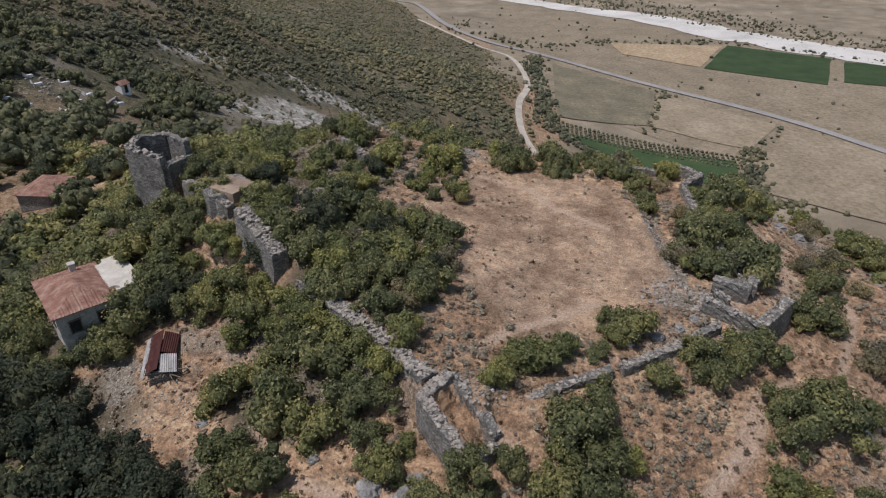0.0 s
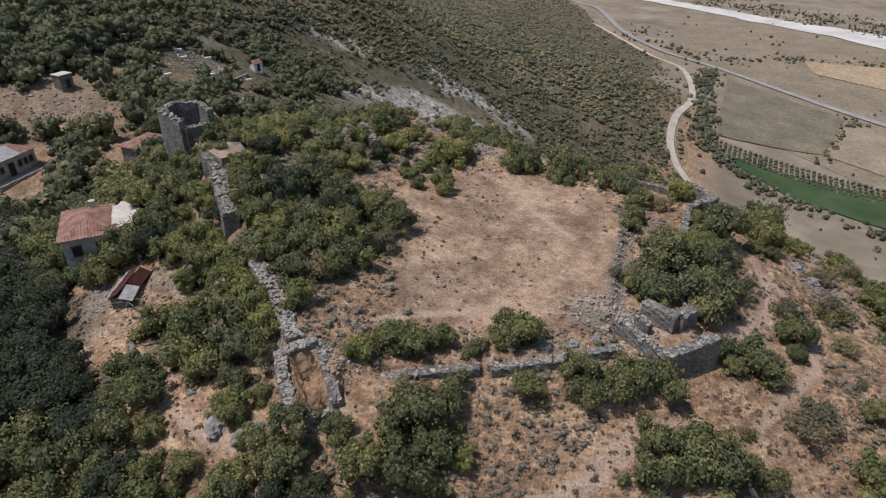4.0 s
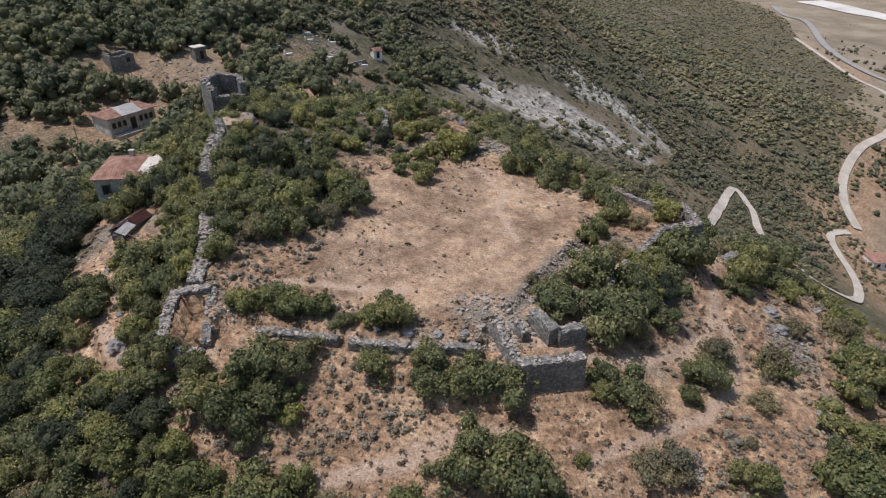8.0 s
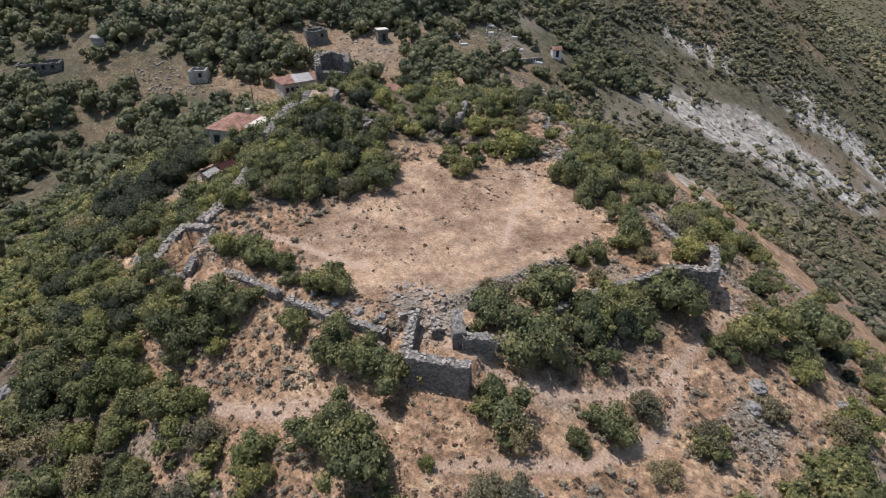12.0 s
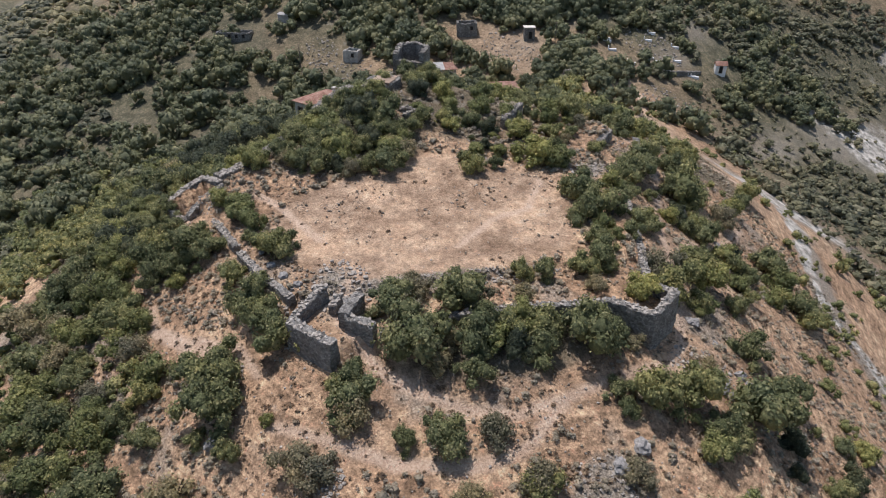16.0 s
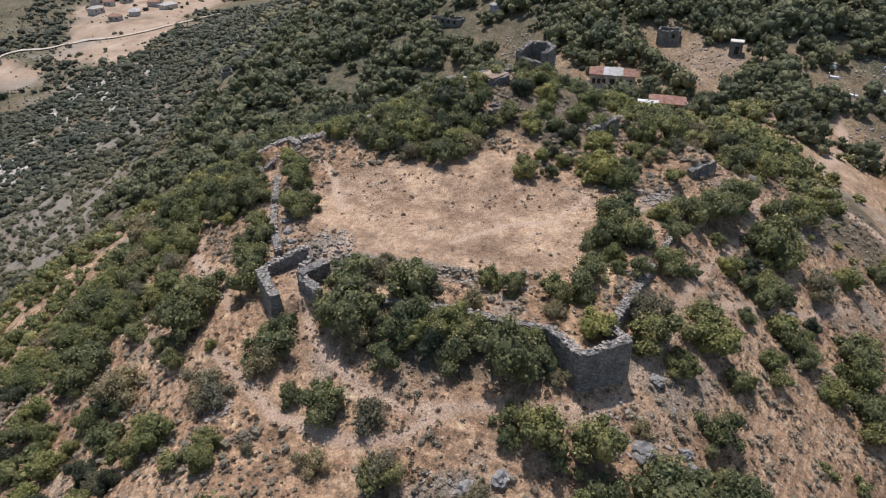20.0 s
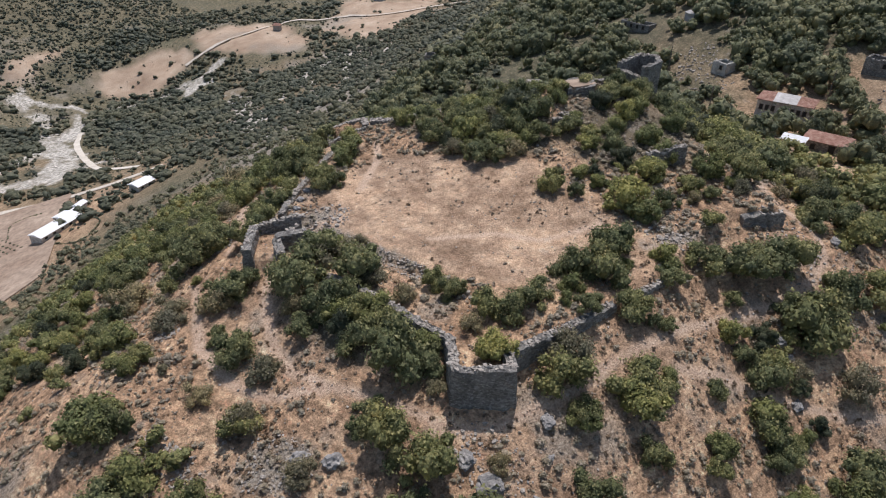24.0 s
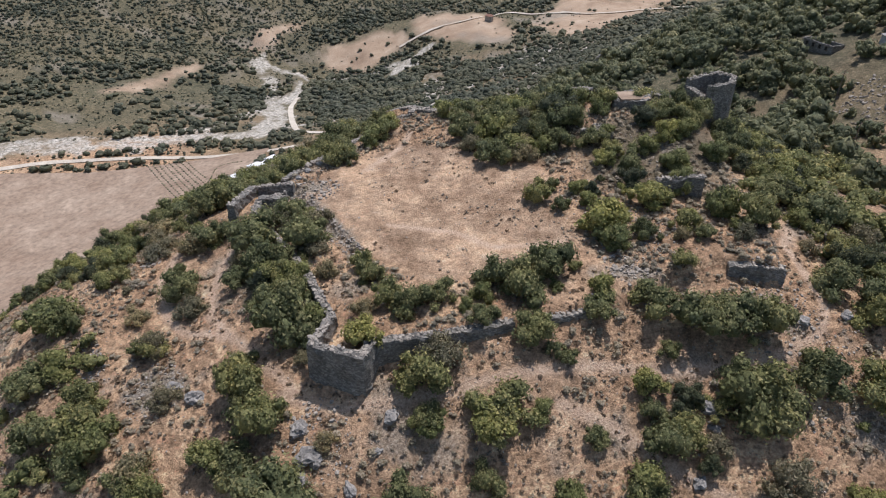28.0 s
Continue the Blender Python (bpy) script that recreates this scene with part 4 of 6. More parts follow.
OAKS_SLOPE = [(21.6, -13.1, 3.9), (25.7, -6.7, 3.4), (20.9, -3.3, 2.8), (19.4, -12.3, 2.7), (13.8, -25.4, 3.0), (14.4, -23.0, 3.2), (18.8, -22.4, 4.4), (21.4, -32.5, 4.5), (14.1, 20.4, 2.3), (9.4, 23.2, 4.4), (2.5, 32.0, 3.1), (-2.6, 31.1, 3.2), (2.5, 21.3, 1.5), (18.7, 23.5, 3.5), (9.7, 29.8, 2.2), (-0.2, 39.8, 4.5), (6.5, 39.9, 3.9), (24.2, 7.4, 2.2), (25.0, 10.5, 4.0), (24.7, 13.2, 4.1), (23.1, 24.0, 4.2), (-15.9, 47.2, 3.1), (25.5, 18.9, 5.4), (22.3, -22.3, 2.2), (25.5, 7.6, 1.8), (12.9, 17.6, 4.3), (1.9, 22.3, 1.5), (3.3, 19.3, 3.3), (-3.0, 20.5, 3.1), (-6.3, 25.5, 1.7), (-1.0, 30.6, 3.7), (12.8, 26.0, 2.7)]
OAKS_SLOPE_LOWER = [(-9.9, 32.4, 5.8), (27.5, 15.3, 3.2), (30.3, -0.6, 2.8), (35.8, -9.0, 3.1), (40.8, 1.7, 3.7), (36.7, 4.5, 4.5), (38.3, 7.1, 3.2), (-9.5, 24.9, 4.7), (-12.1, 26.7, 4.8), (-14.3, 28.2, 4.4), (-8.1, 22.6, 3.9), (20.0, -14.1, 1.9), (11.6, -19.5, 3.4), (14.2, -17.9, 4.0), (8.4, -19.7, 2.8), (34.9, 11.4, 3.0), (5.2, -22.0, 2.7), (9.5, -20.9, 3.4), (19.5, 6.3, 5.2), (29.9, -13.9, 2.0), (17.2, -23.9, 4.6)]
OAKS_SLOPE_EAST = [(14.1, -8.7, 3.9), (17.6, -7.1, 5.3)]
FIGS_SLOPE = [(29.2, -19.3, 3.6), (30.0, -13.5, 1.3), (29.0, 13.5, 2.7), (10.0, 23.3, 3.8), (6.2, 24.2, 2.1), (14.2, 20.5, 2.5), (2.2, 31.6, 4.0), (37.5, -9.8, 4.7), (20.9, -19.2, 1.1), (36.1, 5.8, 4.0)]
DRY_SLOPE = [(25.7, -3.2, 3.2), (26.3, -15.8, 3.1), (24.1, -26.2, 4.1), (30.1, -10.6, 1.3), (29.5, -0.7, 3.1), (30.2, -5.5, 2.5), (10.9, 17.1, 3.8), (20.6, -19.1, 1.0), (-4.9, 32.5, 2.5), (-7.0, 37.2, 4.1), (34.4, 10.9, 3.5), (22.7, -13.2, 3.2), (21.2, 17.3, 2.0), (30.3, 6.3, 2.8), (25.1, -16.9, 3.3)]
OAKS_FORT = [(13.8, -3.6, 4.4), (10.7, 3.6, 2.4), (11.2, 6.0, 2.6), (11.3, 9.3, 3.1), (8.3, 12.6, 2.7), (2.8, 13.2, 3.5), (10.4, 11.5, 3.2), (2.5, -17.3, 2.3), (3.6, -18.6, 3.5), (-12.3, 3.3, 1.7), (-10.4, 6.9, 1.8), (-9.8, 4.2, 2.9), (-2.5, 14.7, 4.1), (2.2, 16.0, 4.1)]
FIGS_FORT = [(15.5, 13.2, 3.0)]
DRY_FORT = [(13.9, -7.8, 3.9), (14.2, 2.5, 2.5), (13.8, 9.7, 2.2), (10.1, -6.3, 1.6), (13.7, -1.8, 3.2), (11.7, -6.4, 3.0)]
OAKS_SOUTH_WEST = [(-2.2, -27.0, 4.3), (-0.3, -24.6, 2.8), (-3.6, -28.5, 2.4), (-4.9, -31.2, 3.5), (-2.3, -31.0, 4.3), (0.1, -30.8, 2.4), (-7.0, -29.6, 2.3), (-8.3, -31.2, 1.7), (-9.9, -32.2, 3.5), (-12.4, -31.2, 2.5), (-14.3, -29.8, 2.0), (-26.6, -27.2, 3.8), (-24.0, -28.7, 4.1), (-24.3, -31.9, 3.8), (-21.3, -31.4, 2.2), (-26.6, -29.8, 2.6), (-27.9, -22.2, 3.5), (-22.9, -23.8, 4.4), (-19.3, -26.3, 4.4), (-17.2, -24.9, 4.0), (-15.4, -25.2, 2.6), (-20.8, -20.9, 4.9), (-24.7, -20.7, 4.0), (-19.2, -21.6, 2.7), (-22.9, -18.5, 3.3)]
OAKS_BELOW_YARD = [(-44.4, -19.7, 4.5), (-39.7, -22.9, 4.2), (-42.1, -24.0, 5.3), (-36.5, -26.8, 4.9), (-33.1, -27.2, 3.8), (-39.0, -28.2, 5.5), (-31.0, -29.9, 4.5), (-34.1, -30.5, 5.2), (-29.8, -28.8, 2.3), (-37.5, -31.4, 5.4), (-28.0, -31.9, 3.9), (-48.6, -16.6, 4.8), (-46.1, -21.2, 4.6)]
FIGS_SOUTH_WEST = [(1.4, -28.0, 2.1), (0.9, -26.2, 1.1), (-15.3, -29.2, 2.6), (-13.6, -27.8, 1.7), (-7.5, -24.0, 2.6), (-5.9, -22.5, 2.8), (-3.8, -21.4, 3.2), (-2.3, -20.6, 2.4)]
SHRUBS_SOUTH_EAST = [(18.9, 9.0, 2.6), (17.9, 7.9, 2.4), (19.9, 10.4, 1.8), (2.0, -44.3, 4.4), (8.1, -41.5, 3.8), (3.3, -39.9, 3.4), (12.4, -37.3, 3.8), (17.0, -33.2, 3.2), (10.8, -34.8, 3.0), (15.5, -31.3, 2.6), (11.7, -41.7, 4.2), (-1.4, -41.5, 4.0), (18.6, -29.0, 2.4), (2.3, -37.3, 3.2), (-5.9, -46.5, 5.0), (7.9, -36.9, 3.0), (12.4, -28.6, 3.4), (8.3, -31.2, 3.2), (3.2, -33.0, 3.8), (6.8, -40.2, 3.2)]
OAKS_NORTH_WEST = [(-9.2, 32.8, 4.2), (-12.5, 33.3, 4.3), (-15.6, 34.1, 4.0), (-19.8, 34.4, 4.6), (-24.1, 33.3, 4.3), (-15.1, 36.8, 4.5), (-19.0, 37.3, 4.6), (-11.7, 36.2, 3.8), (-9.3, 30.3, 3.3), (-14.8, 39.4, 4.0)]
MORE_NORTH = [(-12.6, 21.0, 2.3), (-4.2, 19.3, 2.7), (-22.6, 21.4, 3.9), (-11.3, 12.0, 4.6), (-13.4, 16.0, 2.4), (-22.6, 17.8, 3.6), (-33.3, 23.0, 4.5), (-17.3, 12.2, 3.6), (14.1, 50.0, 3.6), (-10.4, 15.1, 3.6), (-18.6, 48.9, 3.6), (2.9, 39.5, 3.6), (-2.1, 42.1, 2.9), (6.1, 36.5, 3.2), (8.9, 39.6, 3.4), (-11.4, 41.9, 3.1)]
MORE_EAST = [(35.9, 1.2, 3.2), (37.4, -4.3, 3.6), (39.9, -3.8, 3.6), (12.2, -8.0, 2.5), (14.6, -29.5, 2.5), (33.7, 12.8, 3.2), (25.5, -9.2, 1.8), (-2.0, -36.2, 4.2), (-9.4, -39.8, 4.1), (6.1, -33.4, 3.0), (-3.5, -42.2, 3.6), (5.2, -31.3, 2.6), (20.3, -24.4, 1.8), (31.8, -13.8, 2.2), (29.3, -25.0, 3.0), (23.8, -33.3, 2.8)]
WALL_INSIDE = [(-14.2, -20.8, 2.8), (-16.4, -18.0, 3.2), (-18.4, -16.2, 3.0), (-20.4, -14.2, 3.6), (-22.6, -12.4, 3.4), (-24.4, -10.0, 3.8), (-26.4, -7.4, 3.4), (-28.4, -5.6, 3.0), (-17.8, -14.4, 3.2), (-31.0, -8.8, 3.6), (-29.0, -12.2, 3.8), (-34.6, -6.4, 3.6), (-37.2, -8.4, 3.8), (-26.6, -15.0, 3.6)]
VILLAGE_NEAR = [(-66.5, -4.0, 4.6), (-67.5, -0.5, 4.2), (-69.0, -7.5, 4.4), (-64.0, -7.0, 4.0), (-64.5, 3.0, 4.4), (-62.0, 29.5, 4.6), (-74.0, 33.0, 5.0), (-78.0, 22.0, 4.2)]
SOUTH_FILL = [(-9.6, -30.2, 2.7), (-16.0, -27.2, 2.4), (0.1, -28.6, 3.8), (1.8, -18.9, 2.3), (0.5, -20.9, 1.8)]
WALL_OUTSIDE = [(-17.6, -23.4, 2.2), (-20.4, -20.0, 2.6), (-23.0, -17.6, 2.4), (-25.8, -16.2, 2.8), (-28.6, -13.8, 3.0), (-31.6, -11.0, 3.0), (-15.4, -23.2, 2.4), (-17.0, -21.8, 2.6), (-18.8, -20.2, 2.8), (-20.6, -18.6, 2.6), (-22.4, -17.2, 2.8), (-24.4, -15.6, 2.6), (-26.4, -13.6, 2.6), (-29.6, -9.6, 2.2)]
HOUSE_TREES = [(-43.0, -16.1, 2.8), (-40.0, -16.1, 3.4), (-38.8, -14.4, 4.0), (-37.6, -12.6, 4.4), (-36.2, -10.4, 4.2), (-39.2, -16.4, 3.4), (-45.2, -17.4, 3.8), (-48.2, -13.4, 4.2), (-41.0, -6.6, 4.4), (-44.6, -7.0, 4.6)]
TOWER_FOOT = [(-39.6, -3.2, 3.4), (-37.4, -3.4, 3.0), (-42.4, -2.2, 3.6), (-35.6, 0.2, 2.8), (-35.4, 3.6, 3.2), (-43.9, 1.8, 3.6), (-33.0, 0.6, 3.0), (-30.6, 1.6, 3.2), (-37.8, 6.4, 3.4)]
trng = np.random.RandomState(7)
for rows, kind in ((OAKS_NORTH_WEST[::2], "dark"), (SHRUBS_SOUTH_EAST[::3], "dark"), (SHRUBS_SOUTH_EAST[1::3], "bright"), (SHRUBS_SOUTH_EAST[2::3], "grey"), (OAKS_SOUTH_WEST, "dark"), (OAKS_BELOW_YARD, "deep"), (FIGS_SOUTH_WEST, "bright"), (OAKS_SLOPE, "dark"), (OAKS_SLOPE_LOWER, "dark"), (OAKS_SLOPE_EAST, "dark"), (FIGS_SLOPE, "bright"), (DRY_SLOPE, "grey"), (OAKS_FORT, "dark"), (FIGS_FORT, "bright"), (DRY_FORT, "grey"), (MORE_NORTH[::2], "dark"), (MORE_NORTH[1::2], "bright"), (MORE_EAST[::2], "dark"), (MORE_EAST[1::2], "bright"), (TOWER_FOOT, "dark"), (HOUSE_TREES, "dark"), (WALL_OUTSIDE, "bright"), (SOUTH_FILL, "dark"), (VILLAGE_NEAR, "deep"), (WALL_INSIDE[::3], "bright"), (WALL_INSIDE[1::3], "dark"), (WALL_INSIDE[2::3], "dark")):
    for x, y, w in rows:
        plant(x, y, w, kind, trng)

# thickets: centre, radii, number, widths, share of bright shrubs
THICKETS = [(-17, -10, 6.5, 8, 32, 2.6, 4.6, 0.35), (-25, 4, 8, 9, 13, 1.6, 3.6, 0.5), (-20, 16, 8, 6, 9, 1.2, 2.4, 0.5), (18.6, 0.5, 1.6, 9.5, 20, 2.6, 3.8, 0.35),
            (-11, -38, 15, 5, 46, 2.2, 4.4, 0.3), (12, -40, 12, 6, 30, 1.8, 3.4, 0.5), (33, -32, 8, 7, 18, 1.8, 3.2, 0.5),
            (-3, 30, 12, 6, 14, 1.6, 3.0, 0.25), (-28, 27, 7, 6, 12, 2, 4, 0.35), (-35, 14, 6, 6, 14, 2.4, 4.2, 0.35), (2, 15.5, 7, 1.6, 8, 1.2, 2.2, 0.25), (31, 27, 8, 7, 14, 1.5, 2.8, 0.3), (-33, -11, 4, 3, 6, 2.4, 4, 0.3),
            (30, -25, 6, 5, 8, 1.6, 2.8, 0.5), (-29, -14, 4, 3.2, 9, 2.6, 4.2, 0.35), (-36, -8, 4, 3.5, 7, 2.6, 4.4, 0.3), (-50, -20, 6, 6, 12, 3.4, 5.4, 0.1), (-34, -36, 10, 4, 20, 3, 5, 0.1), (-36, -3.5, 2.6, 2, 5, 2.6, 3.8, 0.3), (-34, 3, 2, 3, 5, 2.6, 3.6, 0.3), (-39, 7, 4, 2, 5, 2.8, 4, 0.3), (-51, -9, 4, 6, 10, 3.2, 5, 0.1), (-38, -6.5, 3, 1.6, 5, 2.6, 3.8, 0.3), (-16, 10, 4, 6, 7, 0.9, 2.0, 0.35)]
HOUSE_PLOTS = [(-43, -12, 6.0), (-34, -19.5, 5.6), (-90, 15, 8), (-67, 23, 8), (-101, 42, 4), (-110, 28, 6), (-39, 1, 4.5), (-66, 19, 3)]
for cx, cy, ra, rb, count, w0, w1, bright in THICKETS:
    for _ in range(count):
        for _ in range(30):
            a, r = trng.uniform(0, 6.283), math.sqrt(trng.uniform(0, 1))
            x, y, w = cx + ra * r * math.cos(a), cy + rb * r * math.sin(a), trng.uniform(w0, w1)
            near = min((math.hypot(x - px, y - py) - 0.27 * (w + pw) for px, py, pw in planted), default=9)
            d_path = min(float(line_distance(np.array([x]), np.array([y]), p)[0]) for p in PATHS)
            if near > 0 and d_path > 0.3 * w + 0.2 and all(math.hypot(x - hx, y - hy) > hr + 0.3 * w for hx, hy, hr in HOUSE_PLOTS):
                q = trng.uniform()
                plant(x, y, w, "bright" if q < bright else ("grey" if q > 0.92 else ("deep" if q > 0.72 else "dark")), trng, "trees of the thicket")
                break

# ---- woods, scrub, grass and loose stones: past counting ----
def spray(seed, n, leaf, flat=0.85, lobes=5, core=0.86):
    """One small crown of unit width, as triangles."""
    v, f = crown_shape(seed, n, lobes, leaf, flat, 0.35, 1, core) if core else crown_shape(seed, n, 2, leaf, flat, 0.35)
    return v, (f if core else f[-n:])


def wood_mesh(name, xs, ys, ws, protos, mat, label, category, seed, tall=(0.75, 1.1), sink=0.04):
    rng = np.random.RandomState(seed)
    zs = height(xs, ys)
    out, tri, base = [], [], 0
    pick = rng.randint(0, len(protos), len(xs))
    for k, (v, f) in enumerate(protos):
        m = pick == k
        n = int(m.sum())
        if not n:
            continue
        a = rng.uniform(0, 6.283, n)
        c, s = np.cos(a)[:, None], np.sin(a)[:, None]
        w = ws[m][:, None]
        h = w * rng.uniform(*tall, n)[:, None]
        sq = rng.uniform(0.8, 1.2, n)[:, None]
        px = (v[:, 0] * c * sq - v[:, 1] * s) * w + xs[m][:, None]
        py = (v[:, 0] * s * sq + v[:, 1] * c) * w + ys[m][:, None]
        pz = v[:, 2] * h + zs[m][:, None] - sink * h
        out.append(np.stack([px, py, pz], -1).reshape(-1, 3))
        tri.append((f[None] + (np.arange(n) * len(v))[:, None, None]).reshape(-1, 3) + base)
        base += n * len(v)
    co, tri = np.concatenate(out), np.concatenate(tri).astype(np.int32)
    n = len(tri)
    me = bpy.data.meshes.new(name)
    me.vertices.add(len(co))
    me.vertices.foreach_set("co", co.astype(np.float32).ravel())
    me.loops.add(n * 3)
    me.loops.foreach_set("vertex_index", tri.ravel())
    me.polygons.add(n)
    me.polygons.foreach_set("loop_start", np.arange(0, n * 3, 3, dtype=np.int32))
    me.update(calc_edges=True)
    me.shade_smooth()
    me.materials.append(mat)
    return tagged(new(name, me), label, category, kind="stuff")


def scatter(seed, n, x0, x1, y0, y1, w0, w1, keep=None, clump=30.0, level=-0.1, clear=1.0):
    """Places that avoid the fort, roads, fields, plots and planted trees, gathered in clumps."""
    rng = np.random.RandomState(seed)
    x, y = rng.uniform(x0, x1, n), rng.uniform(y0, y1, n)
    w = w0 + (w1 - w0) * rng.uniform(0, 1, n) ** 1.7
    ok = rough_noise(x, y, clump, 4, seed) > level + rng.uniform(-0.1, 0.1, n)
    ok &= ~inside(x, y, FORT)
    for pts, wd in CLEAR_LINES:
        ok &= line_distance(x, y, pts) > wd * 0.55 + 0.4 * w * clear
    for pts in CLEAR_FIELDS:
        ok &= ~inside(x, y, pts)
    for pts in TAN:
        ok &= ~inside(x, y, pts) | (rng.uniform(0, 1, n) < 0.06)
    for pts in PATHS:
        ok &= line_distance(x, y, pts) > 0.5 + 0.3 * w
    for hx, hy, hr in HOUSE_PLOTS + PLOTS:
        ok &= np.hypot(x - hx, y - hy) > hr + 0.25 * w
    if keep is not None:
        ok &= keep(x, y, rng)
    return x[ok], y[ok], w[ok]


# bare yards of the village
PLOTS = [(-97, 34, 6.5), (-88, 38, 4), (-104, 29, 4.5), (-104, -3, 4.5), (-112, -10, 4.5), (-122, -19, 4.5), (-133, -28, 5), (-98, 4, 3), (-88, 60, 5), (-92, 72, 7), (-84, 78, 5), (-70, 62, 5), (-66, 72, 5), (-82, 13, 3.5), (-86, 88, 5), (-76, 32, 4), (-95, 90, 5), (-76, 69, 4.5), (-71, 55, 4), (-61, 40, 3.5)]
P_MID = [spray(300 + k, 190, 0.08, 0.9, 8) for k in range(6)]
P_TOWN = [spray(310 + k, 170, 0.075, 0.95, 9) for k in range(6)]
P_HILL = [spray(330 + k, 22, 0.19, 0.85, 2, 0.95) for k in range(8)]
P_FAR = [spray(320 + k, 8, 0.3, 0.8, 1, 1.2) for k in range(10)]


def away(x, y, rng):
    d = np.full(x.shape, 1e9)
    for px, py, pw in planted:
        d = np.minimum(d, np.hypot(x - px, y - py) - 0.3 * pw)
    return d > 0.6


groups = [scatter(401, 760, -80, 0, -75, -34, 2.2, 4.6, away, 12, -0.13), scatter(402, 900, -5, 62, -72, -31, 1.2, 3.2, away, 10, -0.17), scatter(403, 240, -60, 8, 34, 75, 1.0, 3.0, away, 10, 0.04), scatter(407, 130, 5, 50, 26, 75, 1.2, 2.8, away, 14, -0.05),
          scatter(404, 200, 32, 75, -32, 45, 1.5, 3.2, away, 14, -0.08), scatter(405, 760, -75, -27, -46, 45, 2.4, 5.2, away, 14, -0.15)]
wx_, wy_, ww_ = [np.concatenate(g) for g in zip(*groups)]
sunny = np.random.RandomState(77).uniform(0, 1, wx_.shape) < np.where(wy_ < -30, np.where(wx_ > -15, 0.65, 0.4), 0.25)
wood_mesh("woodland", wx_[~sunny], wy_[~sunny], ww_[~sunny], P_MID, LEAF, "dark oak thickets on the flanks of the hill", "woodland", 1)
wood_mesh("fig_thicket", wx_[sunny], wy_[sunny], ww_[sunny], P_MID, LEAF_BRIGHT, "yellow-green fig thickets on the flanks of the hill", "woodland", 9)
groups = [scatter(406, 1500, -185, -58, -110, 75, 3.2, 9.5, None, 22, -0.2), scatter(408, 420, -150, -72, 68, 120, 3.0, 6.5, None, 20, -0.25), scatter(409, 190, -140, -108, -2, 62, 5.0, 9.5, None, 20, -0.4), scatter(410, 50, -108, -76, 43, 60, 3.5, 7, None, 20, -0.4)]
wood_mesh("village_trees", *[np.concatenate(g) for g in zip(*groups)], P_TOWN, LEAF_TOWN_HAZE, "walnut and oak trees among the village houses", "trees", 7, (0.85, 1.2))


def hillside(x, y, rng):
    e = np.hypot(((x + 57) * 0.35 + (y - 157) * 0.94) / 62, ((x + 57) * 0.94 - (y - 157) * 0.35) / 26)
    return (height(x, y, False) > -97) & ((e > 1.0) | (rng.uniform(0, 1, x.shape) < 0.27))


def foot_slope(x, y, rng):
    return inside(x, y, FOOT) & ((y > 400) | (height(x, y, False) <= -97))


def floor_edge(x, y, rng):
    return height(x, y, False) > -96 - 6 * rng.uniform(0, 1, x.shape)


groups = [scatter(411, 13500, -200, 40, 66, 270, 1.2, 5.2, hillside, 11, -0.06), scatter(416, 6500, -170, 30, 66, 260, 0.7, 2.2, hillside, 12, -0.3), scatter(413, 2600, 0, 120, 70, 240, 1.4, 3.6, hillside, 26, -0.06), scatter(412, 3800, -130, 90, -200, -65, 1.5, 4.8, floor_edge, 22, -0.12)]
wood_mesh("mountain_scrub", *[np.concatenate(g) for g in zip(*groups)], P_HILL, LEAF_FAR_HAZE, "low oak scrub on the nearer mountainside", "scrub", 2, (0.6, 0.95))
groups = [scatter(418, 14000, -330, 40, 270, 400, 1.4, 5.4, hillside, 16, -0.14), scatter(419, 6000, -330, -200, 66, 270, 1.6, 5.6, hillside, 16, -0.14), scatter(417, 9000, -260, 40, 300, 850, 1.6, 4.6, foot_slope, 40, -0.2),
          scatter(414, 900, 60, 160, -80, 70, 1.6, 3.6, floor_edge, 26, -0.05), scatter(415, 1800, -300, -175, -160, 110, 4, 8, None, 40, -0.25)]
wood_mesh("mountain_scrub", *[np.concatenate(g) for g in zip(*groups)], P_FAR, LEAF_FAR_HAZE, "low oak scrub covering the far mountainside", "scrub", 22, (0.5, 0.8))


CLEAR_LINES.append(([(120, -350), (45, -345), (14, -332), (-30, -319), (-58, -303), (-78, -312), (-99, -360), (-112, -400)], 12))


def belt(x, y, rng):
    """Dense dark trees below the far terrace and along the stream."""
    e = np.hypot((0.81 * (x + 180) - 0.58 * (y + 345)) / 100, (0.58 * (x + 180) + 0.81 * (y + 345)) / 42) + 0.9 * rough_noise(x, y, 40, 4, 62)
    gully = np.full(x.shape, 1e9)
    for pts, wd in GULLIES:
        gully = np.minimum(gully, line_distance(x, y, pts) - 0.8 * wd)
    return (e < 1.15) & (gully > 0) & (y < -185)


def banks(x, y, rng):
    worn = np.hypot((x + 225) / 100, (y + 270) / 70) < 1
    gully = np.full(x.shape, 1e9)
    for pts, wd in GULLIES:
        gully = np.minimum(gully, line_distance(x, y, pts) - 0.75 * wd)
    return (gully > 0) & (rng.uniform(0, 1, x.shape) < np.where(worn, 0.6, 0.95)) & (y < -215)


